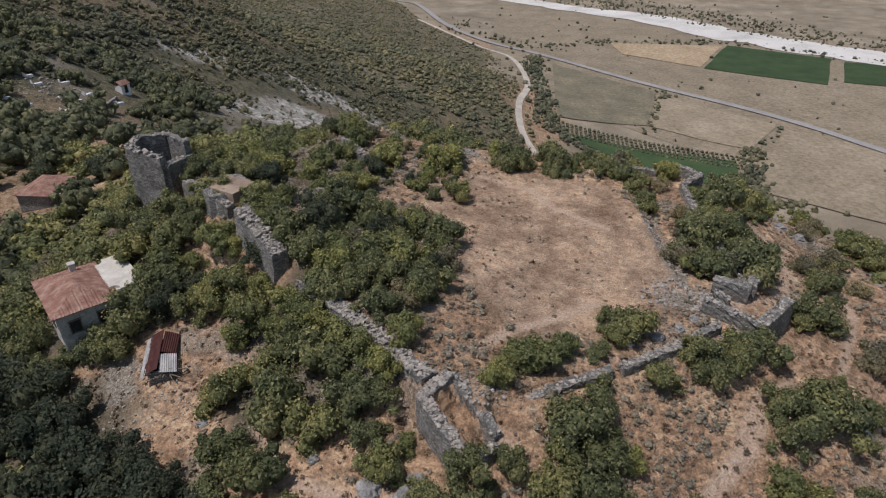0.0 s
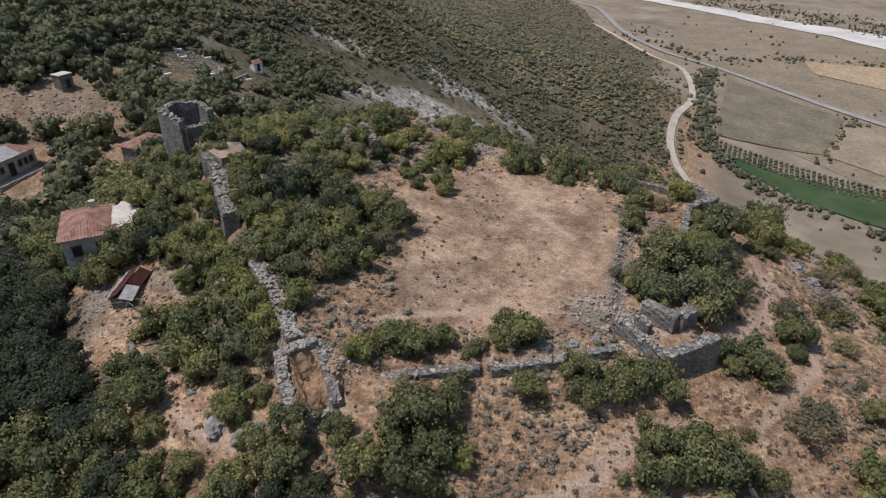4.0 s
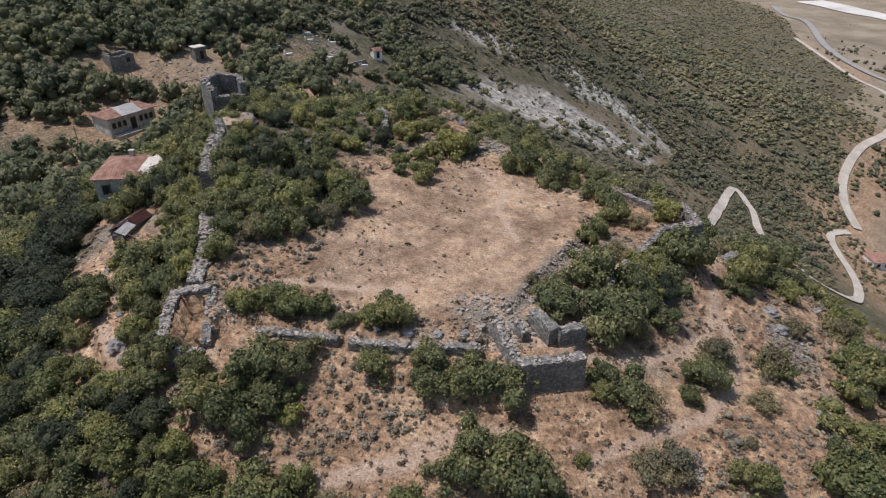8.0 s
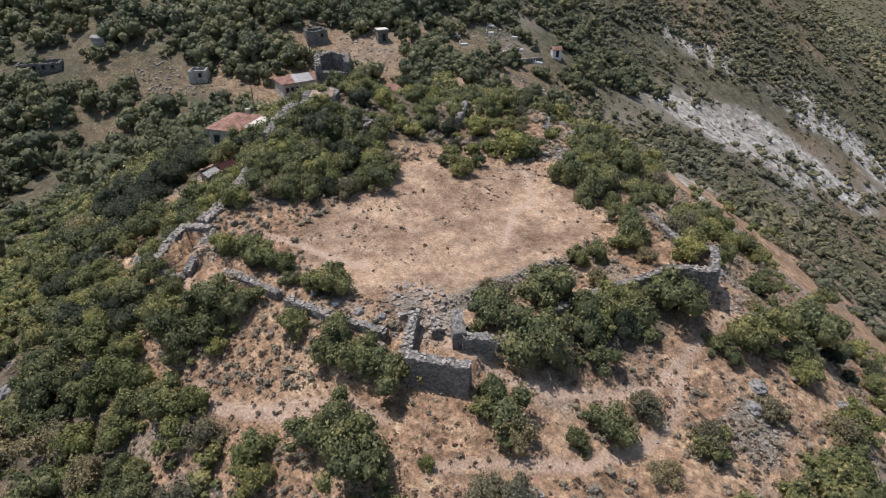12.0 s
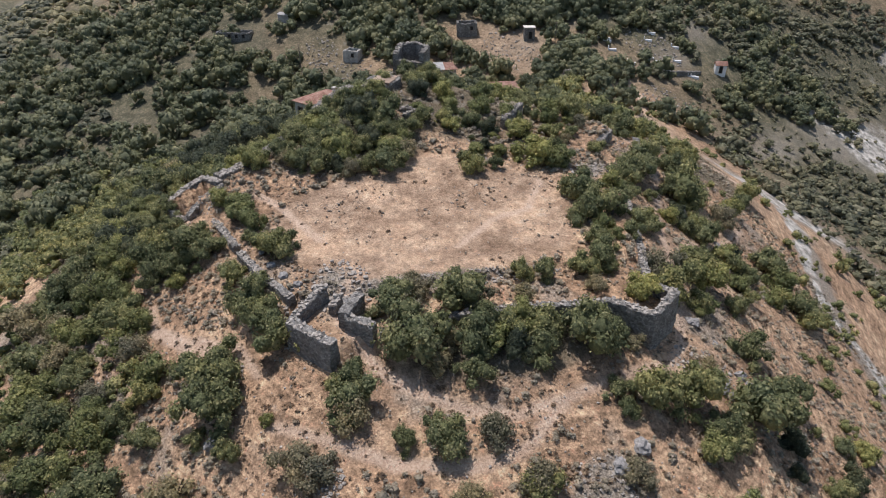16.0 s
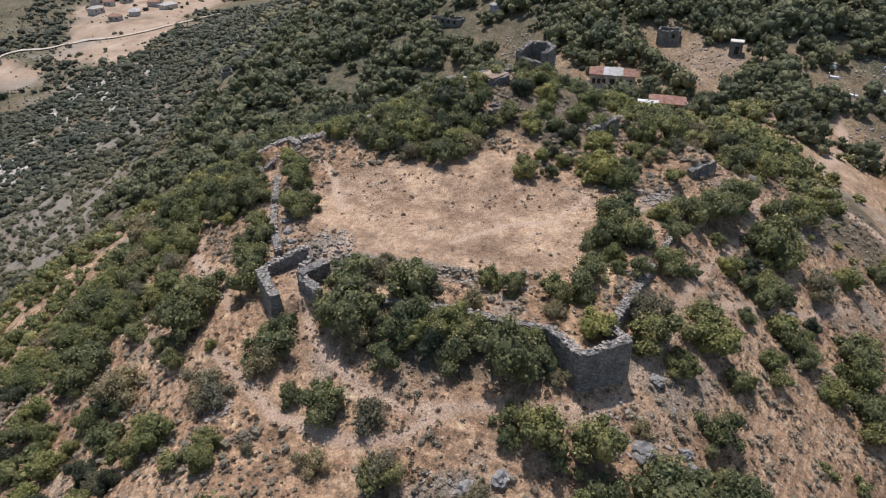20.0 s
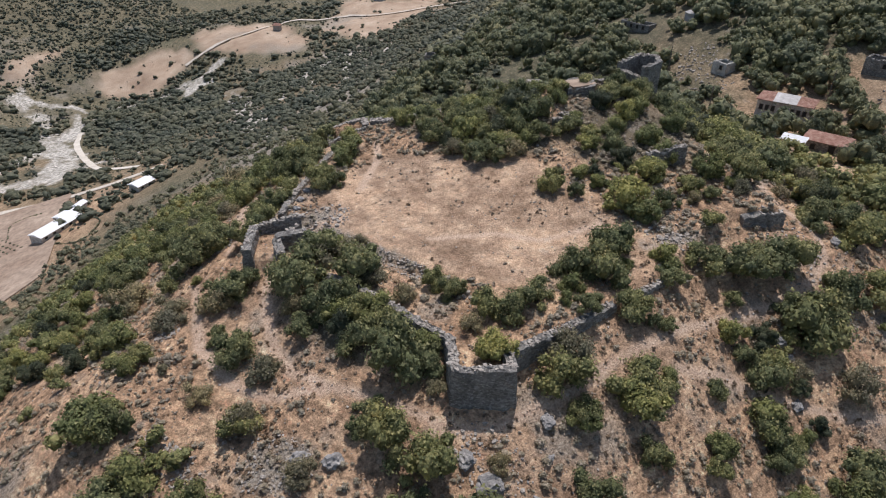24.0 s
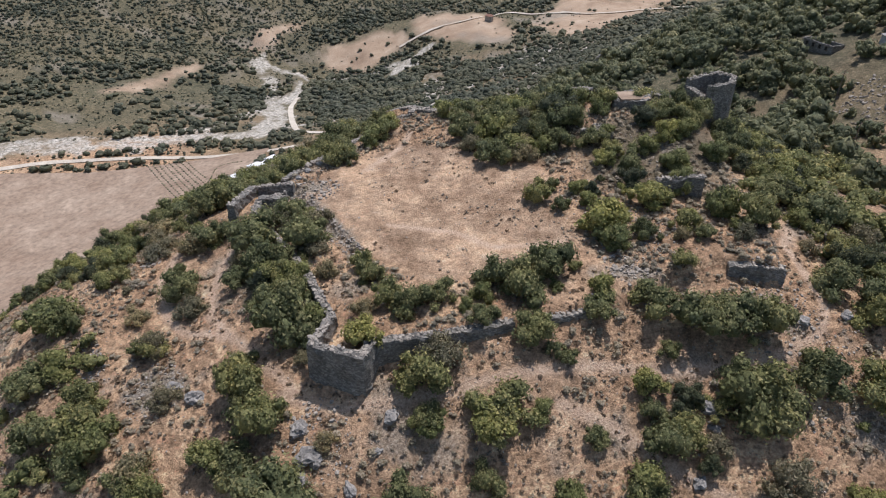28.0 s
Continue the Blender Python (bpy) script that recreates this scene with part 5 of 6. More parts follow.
groups = [scatter(421, 17000, -560, 180, -540, -215, 2.4, 9.5, banks, 34, 0.0), scatter(425, 15000, -480, 180, -540, -215, 0.9, 2.6, banks, 40, -0.2), scatter(424, 8500, -300, -70, -470, -180, 3.0, 9.5, belt, 18, -0.2), scatter(422, 6500, -420, -100, -330, -120, 2.4, 6.5, None, 30, -0.25), scatter(423, 26000, -330, 320, -900, -490, 1.6, 5.6, None, 60, -0.22), scatter(426, 4000, -330, 320, -900, -500, 4.0, 9.0, None, 40, 0.08)]
wood_mesh("valley_scrub", *[np.concatenate(g) for g in zip(*groups)], P_FAR, LEAF_VALE_HAZE, "scrub and trees along the dry stream", "scrub", 3, (0.5, 0.85))


def hedges(x, y, rng):
    s = np.full(x.shape, 1e9)
    for p in ([(55, 322), (150, 400)], [(60, 470), (52, 320), (56, 296)], [(205, 330), (165, 285), (148, 235)], [(147, 395), (118, 322)], [(60, 520), (140, 560), (260, 555), (420, 450)], [(48, 300), (95, 255), (160, 225), (260, 190)], [(20, 640), (0, 580), (60, 530)]):
        s = np.minimum(s, line_distance(x, y, p))
    return rng.uniform(0, 1, x.shape) < 0.012 + 0.9 * np.exp(-s / 6)


def river_side(x, y, rng):
    return line_distance(x, y, [(100, 850), (250, 715), (330, 605), (420, 525), (560, 440)]) < 26 + 30 * rng.uniform(0, 1, x.shape)


FARM_YARDS = [[(-24.0, -244.0), (-30.0, -256.0), (-37.0, -257.0), (-42.0, -253.0)], [(-30.0, -213.0), (-35.0, -200.0), (-47.0, -209.0), (-49.0, -222.0)], [(-59.0, -237.0), (-64.0, -231.0), (-62.0, -222.0), (-54.0, -219.0)]]
groups = [scatter(431, 15000, -30, 420, 160, 760, 1.8, 6, hedges, 60, -0.5, 0.4), scatter(432, 9000, 60, 600, 420, 900, 2, 5, river_side, 25, -0.1)]
hedge_rng = np.random.RandomState(18)
for pts, count in (([(64, 480), (58, 425), (54, 360), (51, 312), (58, 284)], 330), ([(168, 292), (158, 262), (149, 230)], 110), ([(49, 300), (70, 272), (92, 254), (125, 236), (160, 222)], 110), ([(148, 398), (133, 360), (119, 324)], 26)):
    line = np.array([q[:2] for q in resample(pts, 2.0)])
    pick = hedge_rng.randint(0, len(line), count)
    off = hedge_rng.normal(size=(count, 2)) * (3.6 if count > 50 else 1.2)
    groups.append((line[pick, 0] + off[:, 0] + 1.5, line[pick, 1] + off[:, 1], hedge_rng.uniform(2.4, 6.0, count)))
for pts in FARM_YARDS:
    line = np.array([q[:2] for q in resample(pts, 0.8)])
    groups.append((line[:, 0], line[:, 1], hedge_rng.uniform(0.8, 1.7, len(line))))
ox, oy = np.meshgrid(np.arange(0, 1.001, 1 / 40), np.arange(0.1, 0.95, 0.21))
ox, oy = ox.ravel(), oy.ravel()
groups.append((57 + 104 * ox - 3 * oy, 316 - 33 * ox - 19 * oy, np.full(ox.shape, 3.2)))
px_, py_ = np.meshgrid(np.linspace(0.03, 0.97, 17), np.linspace(0.08, 0.92, 8))
px_, py_ = px_.ravel(), py_.ravel()
groups.append((-22 + 21 * py_ - 3 * px_, -284 - 6 * py_ + 58 * px_, np.full(px_.shape, 1.7)))
wood_mesh("valley_trees", *[np.concatenate(g) for g in zip(*groups)], P_FAR, LEAF_FAR_HAZE, "hedgerow trees, riverside scrub and orchard rows", "trees", 4)


# low cushions of dusty scrub, dry tufts and stones on the near slopes
def open_ground(x, y, rng):
    return (~inside(x, y, TERRACE)) & (np.hypot(x, y) < 62)


P_LOW = [spray(340 + k, 26, 0.15, 0.6, 1, 0.9) for k in range(6)]
cx_, cy_, cw_ = scatter(441, 15000, -45, 52, -46, 50, 0.4, 1.5, open_ground, 5, -0.02)
irg = np.random.RandomState(19)
ix_, iy_ = irg.uniform(-36, 14, 5200), irg.uniform(-26, 26, 5200)
ik = inside(ix_, iy_, FORT) & ~inside(ix_, iy_, TERRACE) & ~inside(ix_, iy_, ROOM) & (rough_noise(ix_, iy_, 5, 4, 95) > np.where(ix_ < -8, -0.1, 0.08))
cx_, cy_, cw_ = np.append(cx_, ix_[ik]), np.append(cy_, iy_[ik]), np.append(cw_, 0.5 + 1.1 * irg.uniform(0, 1, ik.sum()) ** 1.6)
wood_mesh("low_scrub", cx_, cy_, cw_, P_LOW, SAGE, "grey-green cushions of sage on dry grass", "scrub", 5, (0.5, 0.8))
cx_, cy_, cw_ = scatter(442, 12000, -45, 52, -46, 50, 0.25, 0.8, open_ground, 4, 0.0)
frg = np.random.RandomState(15)
fx_, fy_ = frg.uniform(-37, 20, 9000), frg.uniform(-31, 27, 9000)
fk = inside(fx_, fy_, FORT) & ~inside(fx_, fy_, ROOM)
fk &= np.where(inside(fx_, fy_, TERRACE), (rough_noise(fx_, fy_, 4, 4, 93) > 0.05) & (frg.uniform(0, 1, 9000) < 0.5), rough_noise(fx_, fy_, 5, 4, 94) > -0.12)
for tx0, ty0 in [(-3.2, 4.5), (-2.9, -7.7), (2.5, -10.0), (-7.4, -9.6), (-10.5, 5.0), (-2.1, -3.3), (8.1, 1.1), (-5.3, -16.0)]:
    fk |= inside(fx_, fy_, FORT) & (np.hypot((fx_ - tx0) / 1.1, (fy_ - ty0) / 0.8) < 1)
cx_, cy_, cw_ = np.append(cx_, fx_[fk]), np.append(cy_, fy_[fk]), np.append(cw_, 0.15 + 0.5 * frg.uniform(0, 1, fk.sum()) ** 2)
wood_mesh("thistles", cx_, cy_, cw_, [spray(350 + k, 18, 0.2, 0.6, 1, 0.9) for k in range(5)], THISTLE, "pale dried thistles and straw cushions on the slope", "scrub", 8, (0.5, 0.8))


STRAW = leafy("dry_grass_blades", (0.17, 0.125, 0.085), (0.30, 0.22, 0.14), (0.42, 0.33, 0.22))
trg = np.random.RandomState(9)
tx_, ty_ = trg.uniform(-48, 55, 22000), trg.uniform(-48, 52, 22000)
tk = (rough_noise(tx_, ty_, 4.0, 4, 91) > trg.uniform(-0.25, 0.2, 22000)) & (np.hypot(tx_, ty_) < 60)
tk &= ~inside(tx_, ty_, TERRACE) | (trg.uniform(0, 1, 22000) < 0.1)
wood_mesh("dry_grass", tx_[tk], ty_[tk], 0.2 + 0.6 * trg.uniform(0, 1, tk.sum()) ** 2, [spray(360 + k, 13, 0.34, 0.45, 3, 0) for k in range(6)], STRAW, "tufts of straw-coloured dry grass", "grass", 6, (0.5, 0.9))

srg = np.random.RandomState(12)
rows = []
for cx, cy, ra, rb, count, s0, s1 in ((0, 0, 46, 46, 2600, 0.08, 0.26), (10.6, -3, 0.8, 11, 420, 0.12, 0.4), (9.5, -12.5, 4, 2.6, 240, 0.08, 0.55), (-8.3, 19, 1.7, 3.2, 260, 0.08, 0.5), (-34, -21, 3.6, 4.5, 300, 0.08, 0.3),
                                       (35, -3, 1.2, 3.4, 120, 0.15, 0.5), (15.5, -23, 1.5, 2, 140, 0.15, 0.5), (31, 4, 2.5, 3.2, 160, 0.12, 0.4), (-8.6, -25, 2, 1.6, 160, 0.12, 0.35), (-17, -21, 1.6, 6, 300, 0.1, 0.35), (21.5, 16.5, 2.5, 3, 150, 0.12, 0.4),
                                       (-13, 15, 4, 4, 260, 0.12, 0.35), (-27, -5, 5, 6, 220, 0.12, 0.4), (27, -15, 1.2, 1.2, 90, 0.15, 0.4), (-15, 33, 4, 5, 160, 0.12, 0.4), (-17, 27, 4, 3, 160, 0.1, 0.4), (12, -17, 3, 2, 120, 0.15, 0.4), (-20, 31, 3, 3, 100, 0.1, 0.3), (-104, -3, 6, 5, 160, 0.2, 0.7), (-114, -12, 9, 6, 220, 0.2, 0.8), (-97, 36, 11, 7, 260, 0.2, 0.7), (-92, 72, 9, 7, 200, 0.2, 0.9), (-70, 66, 7, 7, 200, 0.2, 0.8), (-12.5, 9, 5, 6, 200, 0.1, 0.35), (-20, 2, 6, 10, 300, 0.1, 0.4)):
    a, r = srg.uniform(0, 6.283, count), np.sqrt(srg.uniform(0, 1, count))
    x, y = cx + ra * r * np.cos(a), cy + rb * r * np.sin(a)
    s = s0 + (s1 - s0) * srg.uniform(0, 1, count) ** 2.5
    rows += list(zip(x, y, height(x, y) + 0.1 * s, s))
stone_heap("loose_stones", rows, RUBBLE, "loose limestone rubble strewn over the ground", "stones")

# ---- rocks ----
def boulder(x, y, size, seed, label="weathered grey limestone boulder"):
    bm = bmesh.new()
    bmesh.ops.create_icosphere(bm, subdivisions=3, radius=0.5)
    for v in bm.verts:
        n = noise.fractal(v.co * 2.2 + Vector((seed * 3.1, 0, 0)), 0.8, 2.0, 4)
        ridge = abs(noise.noise(v.co * 4.0 + Vector((0, seed * 1.7, 0))))
        v.co *= 1 + 0.42 * n - 0.25 * ridge
        v.co.z *= 0.62
    rng = random.Random(seed)
    ob = part("boulder", bm, ROCK)
    ob.matrix_basis = Matrix.Translation((x, y, ground_z(x, y) + 0.1 * size)) @ Matrix.Rotation(rng.uniform(0, 6.28), 4, 'Z') @ Matrix.Diagonal((size, size * rng.uniform(0.6, 0.9), size, 1))
    return tagged(ob, label, "rock", "boulders on the hill")


BOULDERS = [(22.6, 15.2, 1.5), (22.9, 17.3, 1.8), (24, 18.4, 1.3), (21.2, 20.7, 1.4), (16.3, 18.4, 1.3), (-6.3, 30.2, 1.8), (-5.6, 31.5, 1.2), (-18.2, 29.9, 1.2), (18.3, 19.8, 0.8), (-22.1, 31.6, 1.3), (29.5, 5.3, 1.5), (28.4, 7.6, 1.6),
            (-16, -30.6, 1.9), (-13.6, -31.2, 1.7), (-12.9, -30.2, 1.4), (20.8, -23.4, 1.3), (15.7, -23.1, 1.0), (22.5, 17.9, 1.2), (22.3, 21.2, 1.5), (-12.2, -45.1, 1.8), (27, 14.6, 1.1), (3, -19.6, 0.9), (5.5, -18.7, 1.0), (7.6, -17.6, 0.9), (9.2, -16.4, 0.9),
            (-14, -33, 1.1), (11.5, -12.5, 0.9), (32, 15, 1.2), (-2, 33.5, 1.3), (-20, -28, 0.9), (-29, -24, 0.9)]
for k, (x, y, s) in enumerate(BOULDERS):
    boulder(x, y, s, k + 1)


# ---- houses ----
def tiled_roof(name, parent, length, width, eave, rise_by, mat, label="", over=0.35, hip=True, wave=0.07, pitch=0.3, x0=0.0, x1=1.0):
    """A hipped or gabled roof of rounded tiles in rows; x0 and x1 cut a stretch of its length."""
    L, W = length / 2 + over, width / 2 + over
    nx, ny = int(2 * L / 0.12), int(2 * W / 0.12)
    xs, ys = np.linspace(-L, L, nx), np.linspace(-W, W, ny)
    X, Y = np.meshgrid(xs, ys)
    dl, dw = L - np.abs(X), W - np.abs(Y)
    side = (dw <= dl) | (not hip)
    d = np.where(side, dw, dl)
    along = np.where(side, X, Y)
    Z = eave + d / W * rise_by + wave * np.abs(np.sin(np.pi * along / pitch)) + 0.02 * (1 - (d / 0.38) % 1) + 0.05 * rough_noise(X + parent.location.x, Y, 1.6, 3, 3)
    keep = (xs >= -L + 2 * L * x0) & (xs <= -L + 2 * L * x1)
    X, Y, Z = X[:, keep], Y[:, keep], Z[:, keep]
    h, w = X.shape
    top = np.stack([X, Y, Z], -1).reshape(-1, 3)
    low = top - (0, 0, 0.1)
    faces = []
    for o, flip in ((0, False), (h * w, True)):
        for j in range(h - 1):
            for i in range(w - 1):
                f = (o + j * w + i, o + j * w + i + 1, o + (j + 1) * w + i + 1, o + (j + 1) * w + i)
                faces.append(f[::-1] if flip else f)
    rim = [j * w for j in range(h)][::-1] + list(range(w)) + [j * w + w - 1 for j in range(h)] + [(h - 1) * w + i for i in range(w)][::-1]
    for a, b in zip(rim, rim[1:] + rim[:1]):
        if a != b:
            faces.append((b, a, a + h * w, b + h * w))
    return mesh_object(name, np.concatenate([top, low]).tolist(), faces, mat, parent, label)


def shell(parent, length, width, low, high, mat, thick=0.45, seed=1, broken=0.0, name="wall"):
    """Four walls of rubble masonry or plaster round a room."""
    for k, (ax, ay, bx, by) in enumerate(((-1, -1, 1, -1), (1, -1, 1, 1), (1, 1, -1, 1), (-1, 1, -1, -1))):
        hl, hw = length / 2 - thick / 2, width / 2 - thick / 2
        e = thick / 2 if k % 2 == 0 else -thick / 2
        dx, dy = (ax - bx) / 2, (ay - by) / 2
        a = (ax * hl + dx * e, ay * hw + dy * e)
        b = (bx * hl - dx * e, by * hw - dy * e)
        wall_run(name, [(*a, low, high), (*b, low, high)], thick, mat, parent, "", seed + k, broken, -1.2, 0.0)


def opening(parent, x, y, z, w, h, turn, kind="window"):
    """A framed window or door let into a wall; turn faces it outwards."""
    bm = bmesh.new()
    t = 0.09
    for a in ((-w / 2 - t, -w / 2, -h / 2 - t, h / 2 + t), (w / 2, w / 2 + t, -h / 2 - t, h / 2 + t), (-w / 2, w / 2, h / 2, h / 2 + t), (-w / 2, w / 2, -h / 2 - t, -h / 2)):
        box(bm, a[0], a[1], -0.1, 0.1, a[2], a[3])
    fr = part(kind, bm, WOOD, parent, "grey wooden frame")
    fr.matrix_basis = Matrix.Translation((x, y, z)) @ Matrix.Rotation(turn, 4, 'Z')
    bm = bmesh.new()
    box(bm, -w / 2, w / 2, -0.04, 0.05, -h / 2, h / 2)
    if kind == "window":
        part("pane", bm, DARK, fr)
    else:
        part("leaf", bm, DARK, fr)
    return fr


def chimney(parent, x, y, z):
    bm = bmesh.new()
    box(bm, -0.25, 0.25, -0.25, 0.25, -0.5, 0.6)
    box(bm, -0.32, 0.32, -0.32, 0.32, 0.604, 0.7)
    c = part("chimney", bm, PLASTER, parent)
    c.location = (x, y, z)


# tiled house with a pale flat end, below the west wall
a_house = math.atan2(2.9, 3.4)
gz0 = 0.9
house = thing("house", (-43.2, -12.3, gz0), "stone house with red tiled hip roof and pale flat-roofed end", "house", turn=a_house)
shell(house, 4.6, 6.8, -0.2, 3.1, PLASTER, 0.5, 41)
tiled_roof("tile_roof", house, 4.6, 6.8, 3.1, 1.25, TILE, "weathered red clay tiles")
for x in (-1.1, 1.1):
    opening(house, x, -3.42, 1.7, 0.8, 1.1, 0)
opening(house, -2.32, -1.2, 1.7, 0.8, 1.1, radians(90))
opening(house, -2.32, 1.4, 1.7, 0.8, 1.1, radians(90))
bm = bmesh.new()
box(bm, 2.35, 4.7, -2.3, 3.2, -1.0, 3.0)
part("wall", bm, PLASTER, house, "pale plastered end")
bm = bmesh.new()
vs = box(bm, 2.3, 5.0, -2.6, 3.5, 3.004, 3.25)
bmesh.ops.bevel(bm, geom=[e for e in bm.edges if abs(e.verts[0].co.z - e.verts[1].co.z) > 0.1], offset=0.8, segments=3, affect='EDGES')
part("flat_roof", bm, LIME, house, "pale cracked lime screed")
opening(house, 3.9, -2.32, 1.4, 0.9, 2.0, 0, "door")
chimney(house, 0.6, 2.4, 3.7)

# collapsed shed with rusted sheets
shed = thing("shed", (-34.0, -17.8, ground_z(-34, -17.8)), "collapsed shed under rust-red and pale corrugated sheets", "shed", turn=radians(-78))
shed.scale = (0.8, 0.8, 0.85)
shell(shed, 5.4, 2.2, -0.3, 0.8, STONE, 0.4, 61, 0.6)


def sheet(name, parent, length, width, at, tilt, turn, mat, label="", wave=0.03):
    nx, ny = max(4, int(length / 0.25)), max(8, int(width / 0.06))
    X, Y = np.meshgrid(np.linspace(-length / 2, length / 2, nx), np.linspace(-width / 2, width / 2, ny))
    Z = wave * np.sin(Y * 2 * np.pi / 0.2) + 0.07 * rough_noise(X * 3, Y * 3 + length, 1.5, 2, int(length * 10))
    v = np.stack([X, Y, Z], -1).reshape(-1, 3)
    faces = [(j * nx + i, j * nx + i + 1, (j + 1) * nx + i + 1, (j + 1) * nx + i) for j in range(ny - 1) for i in range(nx - 1)]
    n = len(v)
    faces += [tuple(n + i for i in f[::-1]) for f in faces]
    o = mesh_object(name, np.concatenate([v, v - (0, 0, 0.012)]).tolist(), faces, mat, parent, label)
    o.matrix_basis = Matrix.Translation(at) @ Euler((tilt[0], tilt[1], turn)).to_matrix().to_4x4()
    return o


sheet("roof_sheet", shed, 5.8, 1.5, (0.0, -0.75, 1.3), (radians(26), radians(4), 0), 0.02, RUST, "rust-red sheet")
sheet("roof_sheet", shed, 3.2, 1.5, (-1.2, 0.65, 1.3), (radians(-24), radians(2), 0), 0.0, RUST, "rust-red sheet")
sheet("roof_sheet", shed, 2.4, 1.6, (1.7, 0.75, 1.05), (radians(-14), radians(10), 0), 0.1, SHEET, "pale galvanised sheet")
sheet("roof_sheet", shed, 5.6, 0.6, (0.1, -1.6, 0.85), (radians(28), radians(4), 0), 0.03, SHEET, "pale galvanised sheet")
for k in range(9):
    bm = bmesh.new()
    box(bm, -1.0, 1.0, -0.05, 0.05, -0.04, 0.04)
    o = part("plank", bm, WOOD, shed)
    o.matrix_basis = Matrix.Translation((2.2 + 0.25 * (k % 4), -1.2 + 0.35 * k, 0.45 + 0.05 * (k % 3))) @ Euler((0, radians(8 - 4 * (k % 5)), radians(20 + 31 * k))).to_matrix().to_4x4()

# long village house with a patched hip roof
gz1 = ground_z(-90, 15)
long_house = thing("house", (-90.3, 14.9, gz1 + 0.25), "long grey village house with patched tile and white sheet roof", "house", turn=radians(90))
shell(long_house, 9.8, 5.6, -0.8, 3.1, PLASTER, 0.5, 71)
tiled_roof("tile_roof", long_house, 9.8, 5.6, 3.1, 1.0, TILE, "faded orange clay tiles")
tiled_roof("sheet_roof", long_house, 9.8, 5.6, 3.16, 1.0, SHEET, "white sheet patch", 0.37, True, 0.02, 0.3, 0.3, 0.72)
for x in (-4.0, -2.9, -1.8, 1.7, 2.8, 3.9):
    opening(long_house, x, -2.82, 1.65, 0.6, 1.0, 0)
opening(long_house, 0, -2.82, 1.2, 1.0, 2.1, 0, "door")
for y in (-1.2, 1.2):
    opening(long_house, 4.92, y, 1.65, 0.75, 1.3, radians(90))
bm = bmesh.new()
box(bm, -4.5, 4.5, -4.6, -2.95, -1.2, 0.0)
part("terrace", bm, RUBBLE, long_house, "stone terrace in front")

gz2 = ground_z(-68, 25)
low_house = thing("house", (-68.6, 25.2, gz2), "low stone house with brown tiled roof", "house", turn=radians(86))
shell(low_house, 6.4, 4.6, -0.6, 2.2, STONE, 0.5, 81)
tiled_roof("tile_roof", low_house, 6.4, 4.6, 2.2, 0.9, TILE, "brown clay tiles")
opening(low_house, -1.6, -2.32, 1.2, 0.7, 0.9, 0)
opening(low_house, 1.2, -2.32, 1.0, 0.9, 1.9, 0, "door")
lean = thing("lean_to", (-61.6, 21.0, ground_z(-61.6, 21)), "open lean-to with a white sheet roof on posts", "shed", turn=radians(86))
sheet("roof_sheet", lean, 3.8, 2.4, (0, 0, 2.0), (radians(7), 0, 0), 0.0, WHITE, "white sheet")
for x in (-1.7, 1.7):
    for y in (-1.0, 1.0):
        bm = bmesh.new()
        box(bm, x - 0.06, x + 0.06, y - 0.06, y + 0.06, -0.4, 1.98)
        part("post", bm, WOOD, lean)

# small house half hidden below the long one
brown = thing("house", (-72, -4, ground_z(-72, -4)), "small brown-roofed house half hidden by trees", "house", turn=radians(70))
shell(brown, 4.4, 3.4, -0.6, 2.0, STONE, 0.45, 85)
tiled_roof("tile_roof", brown, 4.4, 3.4, 2.0, 0.7, TILE, "brown clay tiles")
sheet("roof_sheet", brown, 1.8, 1.6, (-3.2, 0.2, 1.8), (0, radians(-4), 0), 0.0, WHITE, "white sheet")


def roofless(x, y, turn, length, width, high, mat, label, seed, windows=()):
    e = thing("ruined_house", (x, y, ground_z(x, y)), label, "ruin", turn=turn)
    shell(e, length, width, -0.3, high, mat, 0.5, seed, 0.5)
    for u in windows:
        opening(e, u, -width / 2 - 0.02, high * 0.55, 0.7, 0.9, 0)
    return e


roofless(-109.7, 27.5, radians(80), 5.2, 4.2, 2.6, STONE, "roofless grey stone house", 91, (1.2,))
roofless(-134.5, -33.5, radians(75), 9.5, 3.6, 2.0, STONE, "long roofless stone building", 95, (-3, -1, 1, 3))
roofless(-109.5, -2.4, radians(60), 4.2, 3.6, 2.2, PLASTER, "broken whitewashed house in the village yard", 101, (0.6,))
roofless(-134, -59.3, radians(40), 6, 4, 1.6, STONE, "low roofless ruin overgrown by scrub", 105)
roofless(-153.5, -123, radians(30), 5, 4, 2.2, STONE, "roofless ruin on the wooded slope", 111)
hut = thing("stone_hut", (-100.6, 41.6, ground_z(-100.6, 41.6)), "small square stone hut with a flat slab roof", "hut", turn=radians(80))
shell(hut, 2.6, 2.4, -0.3, 2.6, STONE, 0.4, 115)
bm = bmesh.new()
box(bm, -1.45, 1.45, -1.35, 1.35, 2.72, 2.9)
part("slab_roof", bm, LIME, hut, "pale concrete slab")
opening(hut, 0.2, -1.22, 1.0, 0.8, 1.7, 0, "door")
shack = thing("shack", (-135.5, -19.5, ground_z(-135.5, -19.5)), "leaning shack of weathered sheet metal", "shed", turn=radians(70))
sheet("wall_sheet", shack, 3.0, 2.2, (0, -1.0, 1.0), (radians(84), 0, 0), 0.0, SHEET)
sheet("wall_sheet", shack, 3.0, 2.2, (0, 1.0, 1.0), (radians(95), 0, 0), 0.0, SHEET)
